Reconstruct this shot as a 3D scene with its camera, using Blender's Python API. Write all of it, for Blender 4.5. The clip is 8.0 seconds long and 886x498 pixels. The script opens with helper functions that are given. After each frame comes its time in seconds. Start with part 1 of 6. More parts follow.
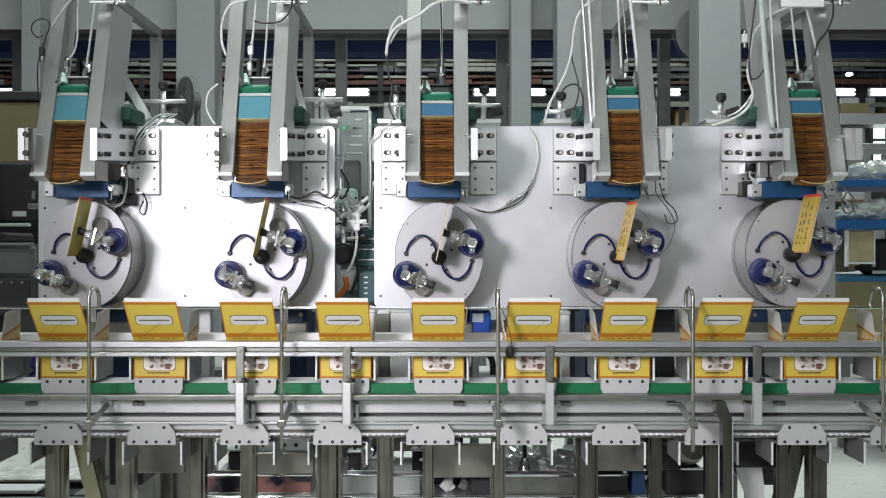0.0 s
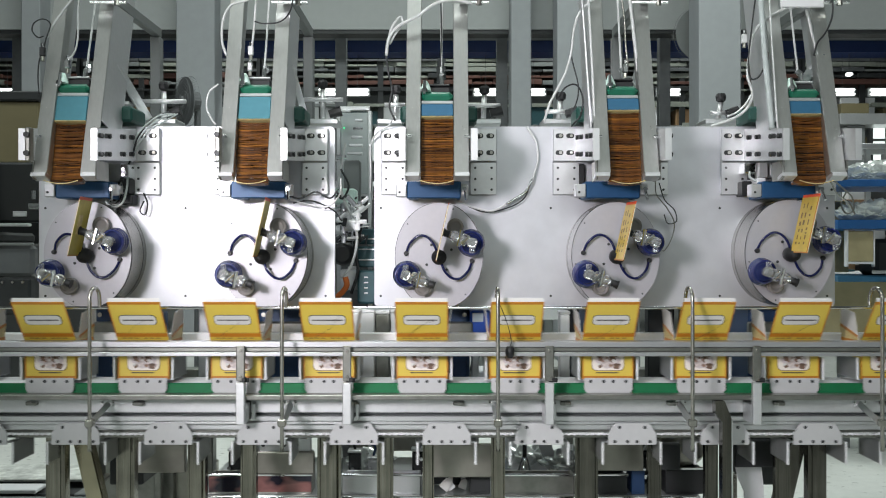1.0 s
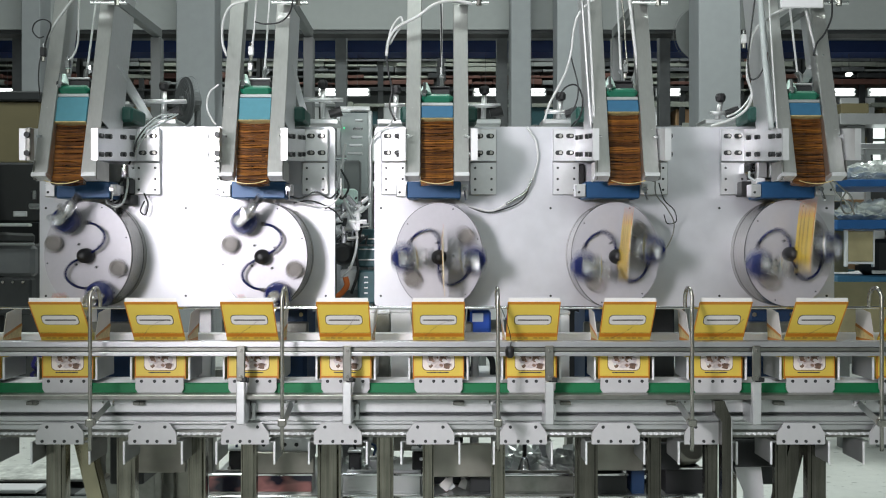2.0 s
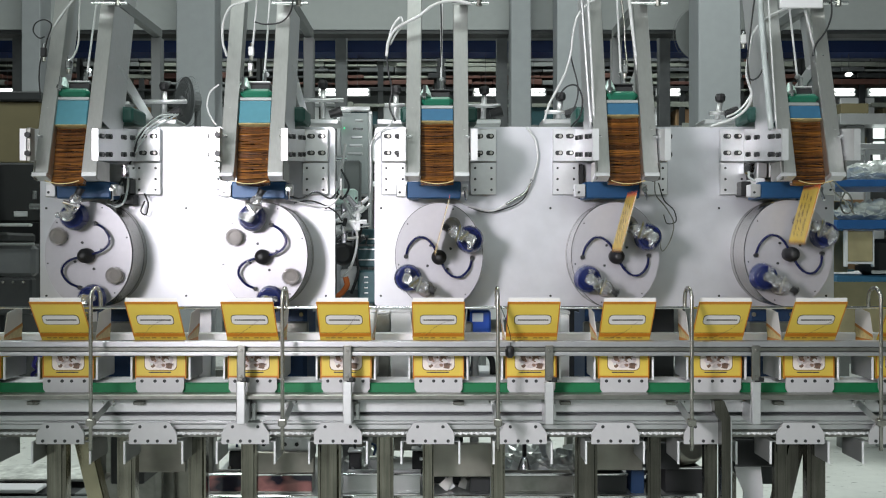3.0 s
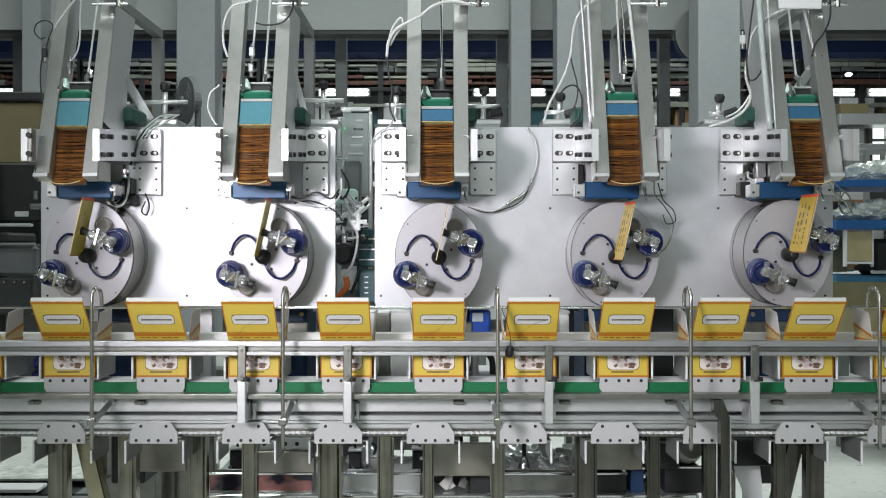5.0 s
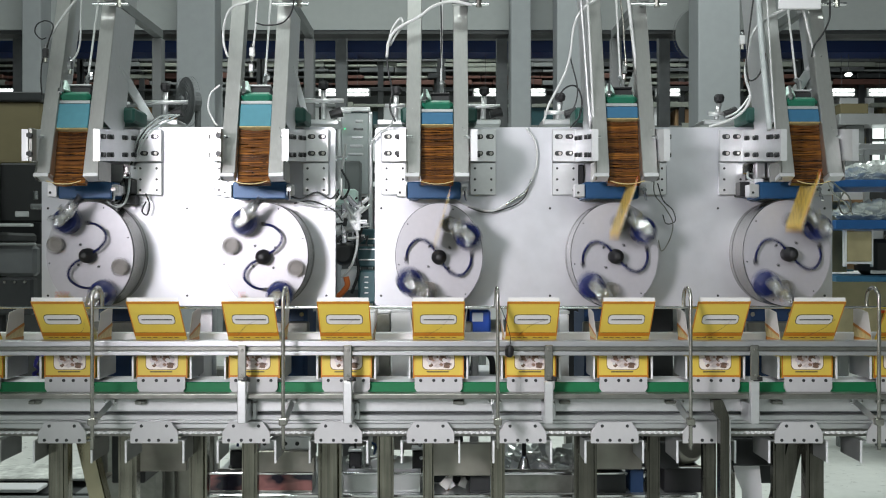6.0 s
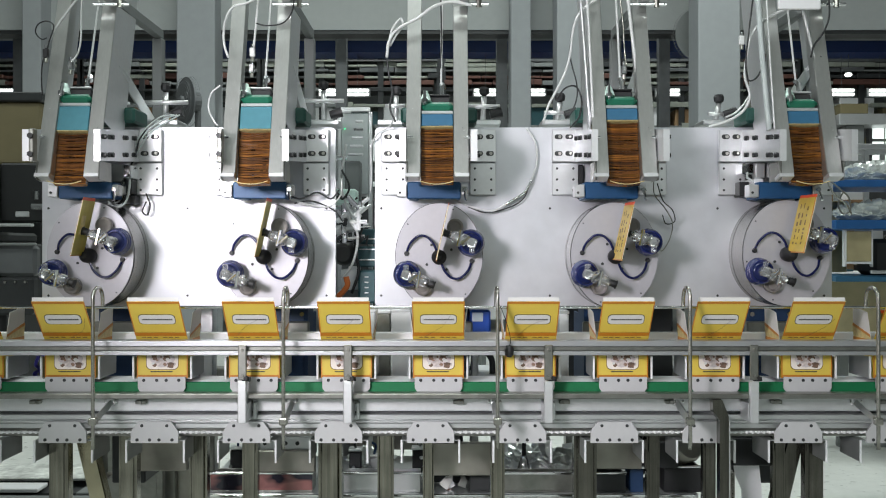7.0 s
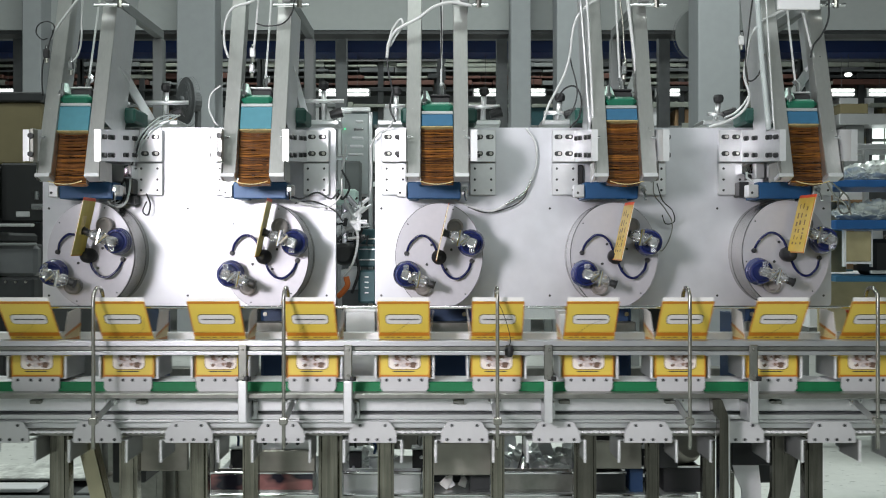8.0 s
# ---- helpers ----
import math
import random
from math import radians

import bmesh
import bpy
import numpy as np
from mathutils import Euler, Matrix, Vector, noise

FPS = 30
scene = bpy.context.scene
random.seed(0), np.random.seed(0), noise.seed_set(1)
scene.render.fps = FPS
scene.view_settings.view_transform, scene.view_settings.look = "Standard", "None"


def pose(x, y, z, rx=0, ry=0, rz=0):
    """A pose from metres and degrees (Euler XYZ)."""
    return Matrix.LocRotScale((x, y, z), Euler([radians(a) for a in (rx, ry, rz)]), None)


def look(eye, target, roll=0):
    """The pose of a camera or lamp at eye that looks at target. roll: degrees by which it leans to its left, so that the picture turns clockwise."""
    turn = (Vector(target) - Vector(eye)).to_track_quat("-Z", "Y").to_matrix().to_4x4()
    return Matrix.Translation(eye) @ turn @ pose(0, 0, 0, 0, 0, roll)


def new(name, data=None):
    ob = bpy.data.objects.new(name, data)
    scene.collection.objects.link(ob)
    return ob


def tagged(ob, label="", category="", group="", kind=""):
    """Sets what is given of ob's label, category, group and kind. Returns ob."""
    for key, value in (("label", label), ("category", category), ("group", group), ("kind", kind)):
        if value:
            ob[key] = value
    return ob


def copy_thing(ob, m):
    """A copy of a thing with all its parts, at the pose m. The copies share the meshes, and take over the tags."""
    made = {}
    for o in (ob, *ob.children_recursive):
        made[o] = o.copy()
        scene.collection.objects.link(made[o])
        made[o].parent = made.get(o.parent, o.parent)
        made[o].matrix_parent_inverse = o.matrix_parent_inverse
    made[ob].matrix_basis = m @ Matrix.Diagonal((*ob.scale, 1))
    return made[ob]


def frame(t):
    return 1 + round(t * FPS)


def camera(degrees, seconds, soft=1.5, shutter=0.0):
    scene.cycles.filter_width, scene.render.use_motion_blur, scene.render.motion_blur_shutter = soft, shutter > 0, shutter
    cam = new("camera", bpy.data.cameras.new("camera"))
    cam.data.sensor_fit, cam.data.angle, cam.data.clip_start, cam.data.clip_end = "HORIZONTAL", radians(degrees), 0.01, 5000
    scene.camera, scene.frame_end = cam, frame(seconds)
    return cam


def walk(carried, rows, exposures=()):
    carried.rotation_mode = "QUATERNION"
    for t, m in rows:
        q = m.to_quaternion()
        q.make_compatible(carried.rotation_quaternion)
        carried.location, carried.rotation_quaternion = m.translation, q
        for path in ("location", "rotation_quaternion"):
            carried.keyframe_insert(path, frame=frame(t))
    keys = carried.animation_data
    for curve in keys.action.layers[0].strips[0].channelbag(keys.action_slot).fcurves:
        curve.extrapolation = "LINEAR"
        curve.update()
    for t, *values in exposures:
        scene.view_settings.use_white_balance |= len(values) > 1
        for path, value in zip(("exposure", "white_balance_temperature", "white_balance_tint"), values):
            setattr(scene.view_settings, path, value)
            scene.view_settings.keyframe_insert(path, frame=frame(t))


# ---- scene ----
cam = camera(50.04, 8.0, soft=1.06, shutter=0.7)
walk(cam, [(0.0, look((0.0, -2.386, 1.25), (0.0, 0.0, 1.25))),
           (4.0, look((0.0, -2.400, 1.25), (0.0, 0.0, 1.25))),
           (8.0, look((0.0, -2.414, 1.25), (0.0, 0.0, 1.25)))])

# ---- light ----
world = bpy.data.worlds.new("hall_air")
scene.world = world
world.use_nodes = True
world.node_tree.nodes["Background"].inputs[0].default_value = (0.86, 0.96, 0.93, 1)
world.node_tree.nodes["Background"].inputs[1].default_value = 0.07


def area_lamp(name, eye, target, sx, sy, watts, colour):
    data = bpy.data.lights.new(name, "AREA")
    data.shape, data.size, data.size_y = "RECTANGLE", sx, sy
    data.energy, data.color = watts, colour
    ob = new(name, data)
    ob.matrix_world = look(eye, target)
    return ob


area_lamp("hall_tube_front", (-0.9, -1.1, 5.0), (-0.5, 0.3, 0.8), 2.4, 0.5, 72, (0.91, 1.0, 0.96))
# broad unseen fill behind the camera, added to lift the faces turned to it
area_lamp("hall_tube_south", (0.0, -8.0, 4.6), (0.0, 0.0, 1.0), 8.0, 1.0, 170, (0.91, 1.0, 0.96))
area_lamp("hall_tube_middle", (0.0, 4.0, 6.5), (0.0, 4.4, 0.0), 8.0, 1.5, 420, (0.91, 1.0, 0.96))
area_lamp("hall_tube_back", (0.0, 9.9, 5.6), (0.0, 10.9, 2.0), 9.0, 0.6, 215, (0.91, 1.0, 0.96))


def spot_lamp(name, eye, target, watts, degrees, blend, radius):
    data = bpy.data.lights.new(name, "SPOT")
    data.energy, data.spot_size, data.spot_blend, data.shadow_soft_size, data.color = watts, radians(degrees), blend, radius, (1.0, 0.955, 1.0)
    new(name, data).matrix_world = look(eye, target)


# an unseen working light on a stand beside the camera: a wide beam
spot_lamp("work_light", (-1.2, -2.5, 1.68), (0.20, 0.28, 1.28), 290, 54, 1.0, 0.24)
# second narrow spot, added further left to brighten the left plate
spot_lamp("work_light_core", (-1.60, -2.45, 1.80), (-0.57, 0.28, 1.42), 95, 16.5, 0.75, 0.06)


# ---- materials ----
def mat(name, base, rough=0.5, metal=0.0, vary=0.12, grain=40.0, bump=0.05, coarse=4.0, stretch=(1, 1, 1), coat=0.0):
    """A surface with variation at two scales: fine grain and broad stains."""
    m = bpy.data.materials.new(name)
    m.use_nodes = True
    nt = m.node_tree
    p = nt.nodes["Principled BSDF"]
    co = nt.nodes.new("ShaderNodeTexCoord")
    mp = nt.nodes.new("ShaderNodeMapping")
    mp.inputs["Scale"].default_value = stretch
    nt.links.new(co.outputs["Object"], mp.inputs["Vector"])
    fine = nt.nodes.new("ShaderNodeTexNoise")
    fine.inputs["Scale"].default_value, fine.inputs["Detail"].default_value = grain, 5
    big = nt.nodes.new("ShaderNodeTexNoise")
    big.inputs["Scale"].default_value, big.inputs["Detail"].default_value = coarse, 3
    nt.links.new(mp.outputs[0], fine.inputs["Vector"])
    nt.links.new(co.outputs["Object"], big.inputs["Vector"])
    mixn = nt.nodes.new("ShaderNodeMath")
    mixn.operation = "ADD"
    nt.links.new(fine.outputs["Fac"], mixn.inputs[0])
    nt.links.new(big.outputs["Fac"], mixn.inputs[1])
    ramp = nt.nodes.new("ShaderNodeMapRange")
    ramp.inputs["From Min"].default_value, ramp.inputs["From Max"].default_value = 0.6, 1.4
    ramp.inputs["To Min"].default_value, ramp.inputs["To Max"].default_value = 1 - vary, 1 + vary
    nt.links.new(mixn.outputs[0], ramp.inputs["Value"])
    hue = nt.nodes.new("ShaderNodeVectorMath")
    hue.operation = "SCALE"
    hue.inputs[0].default_value = base
    nt.links.new(ramp.outputs[0], hue.inputs["Scale"])
    nt.links.new(hue.outputs[0], p.inputs["Base Color"])
    rr = nt.nodes.new("ShaderNodeMapRange")
    rr.inputs["To Min"].default_value, rr.inputs["To Max"].default_value = max(0.02, rough - 0.05), min(1, rough + 0.05)
    nt.links.new(fine.outputs["Fac"], rr.inputs["Value"])
    nt.links.new(rr.outputs[0], p.inputs["Roughness"])
    p.inputs["Metallic"].default_value = metal
    p.inputs["Coat Weight"].default_value = coat
    if bump:
        b = nt.nodes.new("ShaderNodeBump")
        b.inputs["Strength"].default_value, b.inputs["Distance"].default_value = bump, 0.002
        nt.links.new(fine.outputs["Fac"], b.inputs["Height"])
        nt.links.new(b.outputs[0], p.inputs["Normal"])
    return m


def specked(m, colour, scale, edge):
    """Scatters long specks, scuffs or pits of another colour over a surface."""
    nt = m.node_tree
    p = nt.nodes["Principled BSDF"]
    old = p.inputs["Base Color"].links[0].from_socket
    co = nt.nodes.new("ShaderNodeTexCoord")
    mp = nt.nodes.new("ShaderNodeMapping")
    mp.inputs["Scale"].default_value = (0.45, 1.0, 1.0)
    nt.links.new(co.outputs["Object"], mp.inputs["Vector"])
    n = nt.nodes.new("ShaderNodeTexNoise")
    n.inputs["Scale"].default_value, n.inputs["Detail"].default_value = scale, 3
    nt.links.new(mp.outputs[0], n.inputs["Vector"])
    r = nt.nodes.new("ShaderNodeMapRange")
    r.inputs["From Min"].default_value, r.inputs["From Max"].default_value = edge - 0.015, edge + 0.03
    nt.links.new(n.outputs["Fac"], r.inputs["Value"])
    mx = nt.nodes.new("ShaderNodeMix")
    mx.data_type = "RGBA"
    nt.links.new(r.outputs[0], mx.inputs[0])
    nt.links.new(old, mx.inputs[6])
    mx.inputs[7].default_value = (*colour, 1)
    nt.links.new(mx.outputs[2], p.inputs["Base Color"])
    return m


def varied(m, spread):
    """Lets each piece differ a little in tone."""
    nt = m.node_tree
    p = nt.nodes["Principled BSDF"]
    old = p.inputs["Base Color"].links[0].from_socket
    info = nt.nodes.new("ShaderNodeObjectInfo")
    mr = nt.nodes.new("ShaderNodeMapRange")
    mr.inputs["To Min"].default_value, mr.inputs["To Max"].default_value = 1 - spread, 1 + spread
    nt.links.new(info.outputs["Random"], mr.inputs["Value"])
    sc = nt.nodes.new("ShaderNodeVectorMath")
    sc.operation = "SCALE"
    nt.links.new(old, sc.inputs[0])
    nt.links.new(mr.outputs[0], sc.inputs["Scale"])
    nt.links.new(sc.outputs[0], p.inputs["Base Color"])
    return m


def glow(name, colour, strength):
    m = bpy.data.materials.new(name)
    m.use_nodes = True
    p = m.node_tree.nodes["Principled BSDF"]
    p.inputs["Base Color"].default_value = (*colour, 1)
    p.inputs["Emission Color"].default_value = (*colour, 1)
    p.inputs["Emission Strength"].default_value = strength
    return m


def clear(name, colour, rough=0.08, alpha=1.0):
    m = bpy.data.materials.new(name)
    m.use_nodes = True
    p = m.node_tree.nodes["Principled BSDF"]
    p.inputs["Base Color"].default_value = (*colour, 1)
    p.inputs["Roughness"].default_value = rough
    p.inputs["Transmission Weight"].default_value = alpha
    p.inputs["IOR"].default_value = 1.45
    return m


CARRIERM = mat("grey_white_plastic", (0.52, 0.52, 0.53), 0.42, 0, 0.05, 60, 0.02, 6)
GREYG = mat("mid_grey_paint", (0.19, 0.20, 0.20), 0.6, 0, 0.12, 8, 0.02, 1)
PALEG = mat("pale_green_grey_pipe", (0.31, 0.325, 0.285), 0.5, 0.2, 0.25, 6, 0.02, 2)
GREYP = mat("grey_steel_paint", (0.11, 0.115, 0.12), 0.55, 0.1, 0.2, 15, 0.03, 3)
WHITE = mat("white_satin_paint", (0.80, 0.80, 0.82), 0.42, 0, 0.03, 90, 0.02, 3)
PLATE = mat("anodised_plate", (0.585, 0.59, 0.63), 0.44, 0.5, 0.07, 26, 0.03, 3.5)
FACEM = mat("matt_drum_face", (0.44, 0.43, 0.468), 0.46, 0.35, 0.05, 70, 0.03, 8)
ALU = mat("brushed_aluminium", (0.66, 0.67, 0.68), 0.36, 0.85, 0.10, 60, 0.05, 6, (1, 30, 30))
SIDEM = mat("satin_side_plate_steel", (0.38, 0.39, 0.39), 0.36, 0.6, 0.12, 30, 0.03, 9)
ALUW = mat("matt_anodised_aluminium", (0.67, 0.675, 0.69), 0.42, 0.75, 0.06, 80, 0.03, 5)
DRUMM = mat("turned_drum_steel", (0.31, 0.30, 0.285), 0.24, 0.95, 0.10, 60, 0.04, 6, (1, 40, 1))
STEEL = mat("stainless_steel", (0.43, 0.42, 0.385), 0.27, 0.95, 0.22, 8, 0.02, 7, (3, 3, 0.5))
# strong upright streaks in the leg colour stand for reflections
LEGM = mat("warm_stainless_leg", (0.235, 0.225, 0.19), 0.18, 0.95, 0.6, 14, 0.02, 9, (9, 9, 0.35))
# the same steel darkened for the dimmer light on the right
LEGSHADE = mat("shaded_leg", (0.12, 0.115, 0.10), 0.17, 0.95, 0.5, 14, 0.02, 9, (9, 9, 0.35))
# left brace steel, its colour brightened for the light it reflects
BRACELIT = mat("lit_brace_steel", (0.42, 0.385, 0.27), 0.24, 0.9, 0.5, 10, 0.03, 7)
DARKSTEEL = mat("dull_stainless_steel", (0.27, 0.27, 0.25), 0.36, 0.9, 0.22, 40, 0.05, 5)
PANELM = mat("brown_grey_steel_panel", (0.34, 0.325, 0.29), 0.36, 0.85, 0.22, 14, 0.03, 7)
SHEET = specked(mat("pitted_magazine_steel", (0.62, 0.62, 0.605), 0.30, 0.92, 0.07, 24, 0.03, 5, (8, 8, 0.5)), (0.80, 0.80, 0.78), 120, 0.73)
STEELP = mat("polished_arm_metal", (0.74, 0.74, 0.75), 0.16, 0.9, 0.1, 60, 0.02, 20)
CHROME = mat("polished_chrome", (0.80, 0.80, 0.82), 0.14, 1.0, 0.05, 60, 0.0, 8)
BLUE = mat("blue_painted_block", (0.014, 0.072, 0.185), 0.45, 0.1, 0.10, 60, 0.03, 8)
# rack blue with the bright light on the upper shelves in its colour
RACKLIT = mat("lit_blue_rack", (0.015, 0.10, 0.30), 0.4, 0, 0.1, 30, 0.02, 6)
# the weights' blue lightened to cyan, as if under the work light
BLUELIT = mat("lit_blue_block", (0.06, 0.20, 0.25), 0.4, 0.1, 0.10, 60, 0.03, 8)
SMOKE = clear("smoky_clear_cap", (0.50, 0.47, 0.45), 0.12, 0.6)
RAILM = mat("satin_guide_aluminium", (0.52, 0.52, 0.545), 0.38, 0.85, 0.10, 60, 0.04, 3, (1, 30, 30))
RODM = mat("bright_satin_rod", (0.80, 0.80, 0.81), 0.30, 0.75, 0.06, 60, 0.0, 8)
BLUEL = mat("light_blue_block", (0.028, 0.12, 0.22), 0.45, 0.1, 0.10, 60, 0.03, 8)
NAVY = mat("navy_machine_paint", (0.012, 0.04, 0.11), 0.5, 0, 0.15, 30, 0.03, 4)
GREEN = mat("green_belt", (0.0, 0.15, 0.05), 0.6, 0, 0.14, 60, 0.05, 5)
GREENP = mat("green_plastic", (0.008, 0.13, 0.075), 0.4, 0, 0.12, 40, 0.03, 7)
TEAL = mat("teal_motor_paint", (0.028, 0.085, 0.10), 0.5, 0, 0.15, 40, 0.03, 6)
DTEAL = mat("deep_green_paint", (0.010, 0.065, 0.052), 0.5, 0, 0.15, 40, 0.03, 6)
BLACK = mat("black_rubber", (0.015, 0.015, 0.017), 0.5, 0, 0.2, 60, 0.05, 8)
PITCHM = mat("black_machine_paint", (0.011, 0.012, 0.013), 0.55, 0, 0.25, 20, 0.03, 4)
SLABM = mat("worn_grey_slab", (0.62, 0.63, 0.60), 0.7, 0, 0.55, 22, 0.2, 5)
DARK = mat("dark_machine_paint", (0.026, 0.028, 0.03), 0.55, 0, 0.25, 20, 0.03, 4)
HOSE = clear("blue_air_hose", (0.006, 0.010, 0.075), 0.2, 0.2)
RING = clear("blue_coiled_hose", (0.010, 0.020, 0.14), 0.25, 0.35)
COLLARM = clear("dark_blue_clear_collar", (0.012, 0.020, 0.10), 0.10, 0.25)
CLEAR = clear("clear_moulding", (0.95, 0.96, 0.98), 0.03, 0.90)
CABLEB = mat("blue_violet_cable", (0.035, 0.030, 0.26), 0.35, 0, 0.25, 60, 0.05, 30)
TUBE = mat("white_tube", (0.60, 0.61, 0.61), 0.35, 0, 0.05, 60, 0.0, 8)
YELLOW = mat("yellow_printed_board", (0.66, 0.49, 0.075), 0.42, 0, 0.05, 30, 0.02, 6)
ORANGE = mat("orange_printed_border", (0.50, 0.185, 0.014), 0.42, 0, 0.06, 30, 0.02, 6)
BOARD = mat("white_board", (0.66, 0.645, 0.63), 0.6, 0, 0.04, 60, 0.02, 6)
INK = mat("dark_print", (0.05, 0.045, 0.04), 0.5, 0, 0.2, 60, 0.0, 8)
PRINTB = mat("brown_small_print", (0.20, 0.12, 0.03), 0.45, 0, 0.3, 60, 0.0, 20)
PICTURE = mat("printed_picture", (0.13, 0.075, 0.05), 0.5, 0, 0.8, 90, 0.0, 40)
PRINTG = mat("faded_brown_print", (0.50, 0.43, 0.42), 0.5, 0, 0.6, 120, 0.0, 60)
REDG = mat("dull_red_print", (0.26, 0.15, 0.11), 0.5, 0, 0.4, 90, 0.0, 40)
PINKP = mat("pale_lilac_print", (0.60, 0.53, 0.54), 0.5, 0, 0.3, 60, 0.0, 40)
LABELW = mat("printed_panel", (0.80, 0.73, 0.68), 0.5, 0, 0.05, 50, 0.0, 20)
STACK = varied(mat("stacked_card_edges", (0.078, 0.028, 0.006), 0.24, 0, 0.6, 20, 0.10, 30, (0.6, 1, 25)), 0.6)
STACKL = varied(mat("stacked_card_yellow_edges", (0.155, 0.060, 0.010), 0.22, 0, 0.55, 20, 0.10, 30, (0.6, 1, 25)), 0.5)
CARDY = mat("yellow_sachet_print", (0.62, 0.44, 0.06), 0.35, 0, 0.10, 40, 0.03, 20)
FLAPP = mat("cream_yellow_print", (0.60, 0.48, 0.22), 0.45, 0, 0.35, 90, 0.0, 60)
CARDB = mat("sachet_back_print", (0.50, 0.41, 0.06), 0.4, 0, 0.15, 40, 0.03, 20)
REDP = mat("red_print", (0.72, 0.085, 0.02), 0.4, 0, 0.1, 40, 0.0, 20)
REDD = mat("dark_red_lens", (0.06, 0.012, 0.010), 0.3, 0, 0.2, 40, 0.0, 20)
# red with dark patches: a reflection put into the tray front's colour
REDREFLECT = specked(mat("red_reflection", (0.20, 0.085, 0.08), 0.12, 0, 0.9, 6, 0.02, 9), (0.02, 0.018, 0.03), 9, 0.47)
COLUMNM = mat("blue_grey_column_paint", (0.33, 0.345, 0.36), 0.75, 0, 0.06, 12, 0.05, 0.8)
CONCRETE = mat("painted_concrete", (0.385, 0.40, 0.40), 0.8, 0, 0.05, 12, 0.05, 0.8)
FLOORM = specked(mat("grey_epoxy_floor", (0.70, 0.71, 0.68), 0.4, 0, 0.10, 18, 0.03, 1.2), (0.30, 0.30, 0.28), 30, 0.66)
TAN = mat("tan_cabinet_paint", (0.19, 0.16, 0.085), 0.55, 0, 0.08, 20, 0.02, 2)
RUST = mat("red_brown_steel", (0.105, 0.044, 0.033), 0.6, 0, 0.35, 6, 0.05, 2)
BANDBLUE = mat("blue_crane_beam", (0.010, 0.03, 0.12), 0.5, 0, 0.1, 8, 0.02, 1)
BUFF = mat("buff_board", (0.44, 0.37, 0.21), 0.6, 0, 0.2, 14, 0.03, 3)
CARTON = mat("brown_carton", (0.30, 0.18, 0.09), 0.7, 0, 0.15, 20, 0.03, 4)
BLUEB = mat("bright_blue_case", (0.03, 0.10, 0.50), 0.3, 0, 0.15, 30, 0.02, 8)
LABELB = mat("pale_blue_screen", (0.70, 0.78, 0.88), 0.3, 0, 0.1, 30, 0.0, 10)
MINT = mat("pale_green_enamel", (0.62, 0.80, 0.73), 0.4, 0, 0.1, 30, 0.02, 8)
POLYG = mat("milky_plastic", (0.46, 0.50, 0.50), 0.3, 0, 0.15, 20, 0.02, 5)
FOIL = mat("clear_crumpled_film", (0.66, 0.69, 0.67), 0.12, 0.25, 0.2, 25, 0.2, 8)
DAYGLOW = glow("bright_daylight", (0.9, 1.0, 0.95), 1.1)
LEDM = glow("green_indicator", (0.05, 1.0, 0.35), 1.2)
LAMP = glow("tube_light", (0.95, 1.0, 0.97), 3.0)
COPPER = mat("orange_cable", (0.50, 0.12, 0.02), 0.45, 0, 0.1, 30, 0.0, 8)


# ---- mesh tools ----
def box(bm, x0, x1, y0, y1, z0, z1, bevel=0.0, m=None):
    """A block between two corners, its edges rounded, turned by m about nothing but its own numbers."""
    r = bmesh.ops.create_cube(bm, size=1)
    vs = r["verts"]
    bmesh.ops.scale(bm, vec=(abs(x1 - x0), abs(y1 - y0), abs(z1 - z0)), verts=vs)
    bmesh.ops.translate(bm, vec=((x0 + x1) / 2, (y0 + y1) / 2, (z0 + z1) / 2), verts=vs)
    if bevel:
        es = list({e for v in vs for e in v.link_edges})
        out = bmesh.ops.bevel(bm, geom=es, offset=bevel, segments=1, affect="EDGES", clamp_overlap=True)
        vs = list({v for f in out["faces"] for v in f.verts} | {v for v in vs if v.is_valid})
    if m is not None:
        bmesh.ops.transform(bm, matrix=m, verts=vs)
    return vs


def rod(bm, a, b, r, seg=12, r2=None):
    """A round bar from a to b."""
    a, b = Vector(a), Vector(b)
    d = b - a
    m = Matrix.Translation((a + b) / 2) @ d.to_track_quat("Z", "Y").to_matrix().to_4x4()
    return bmesh.ops.create_cone(bm, cap_ends=True, segments=seg, radius1=r, radius2=r if r2 is None else r2, depth=d.length, matrix=m)["verts"]


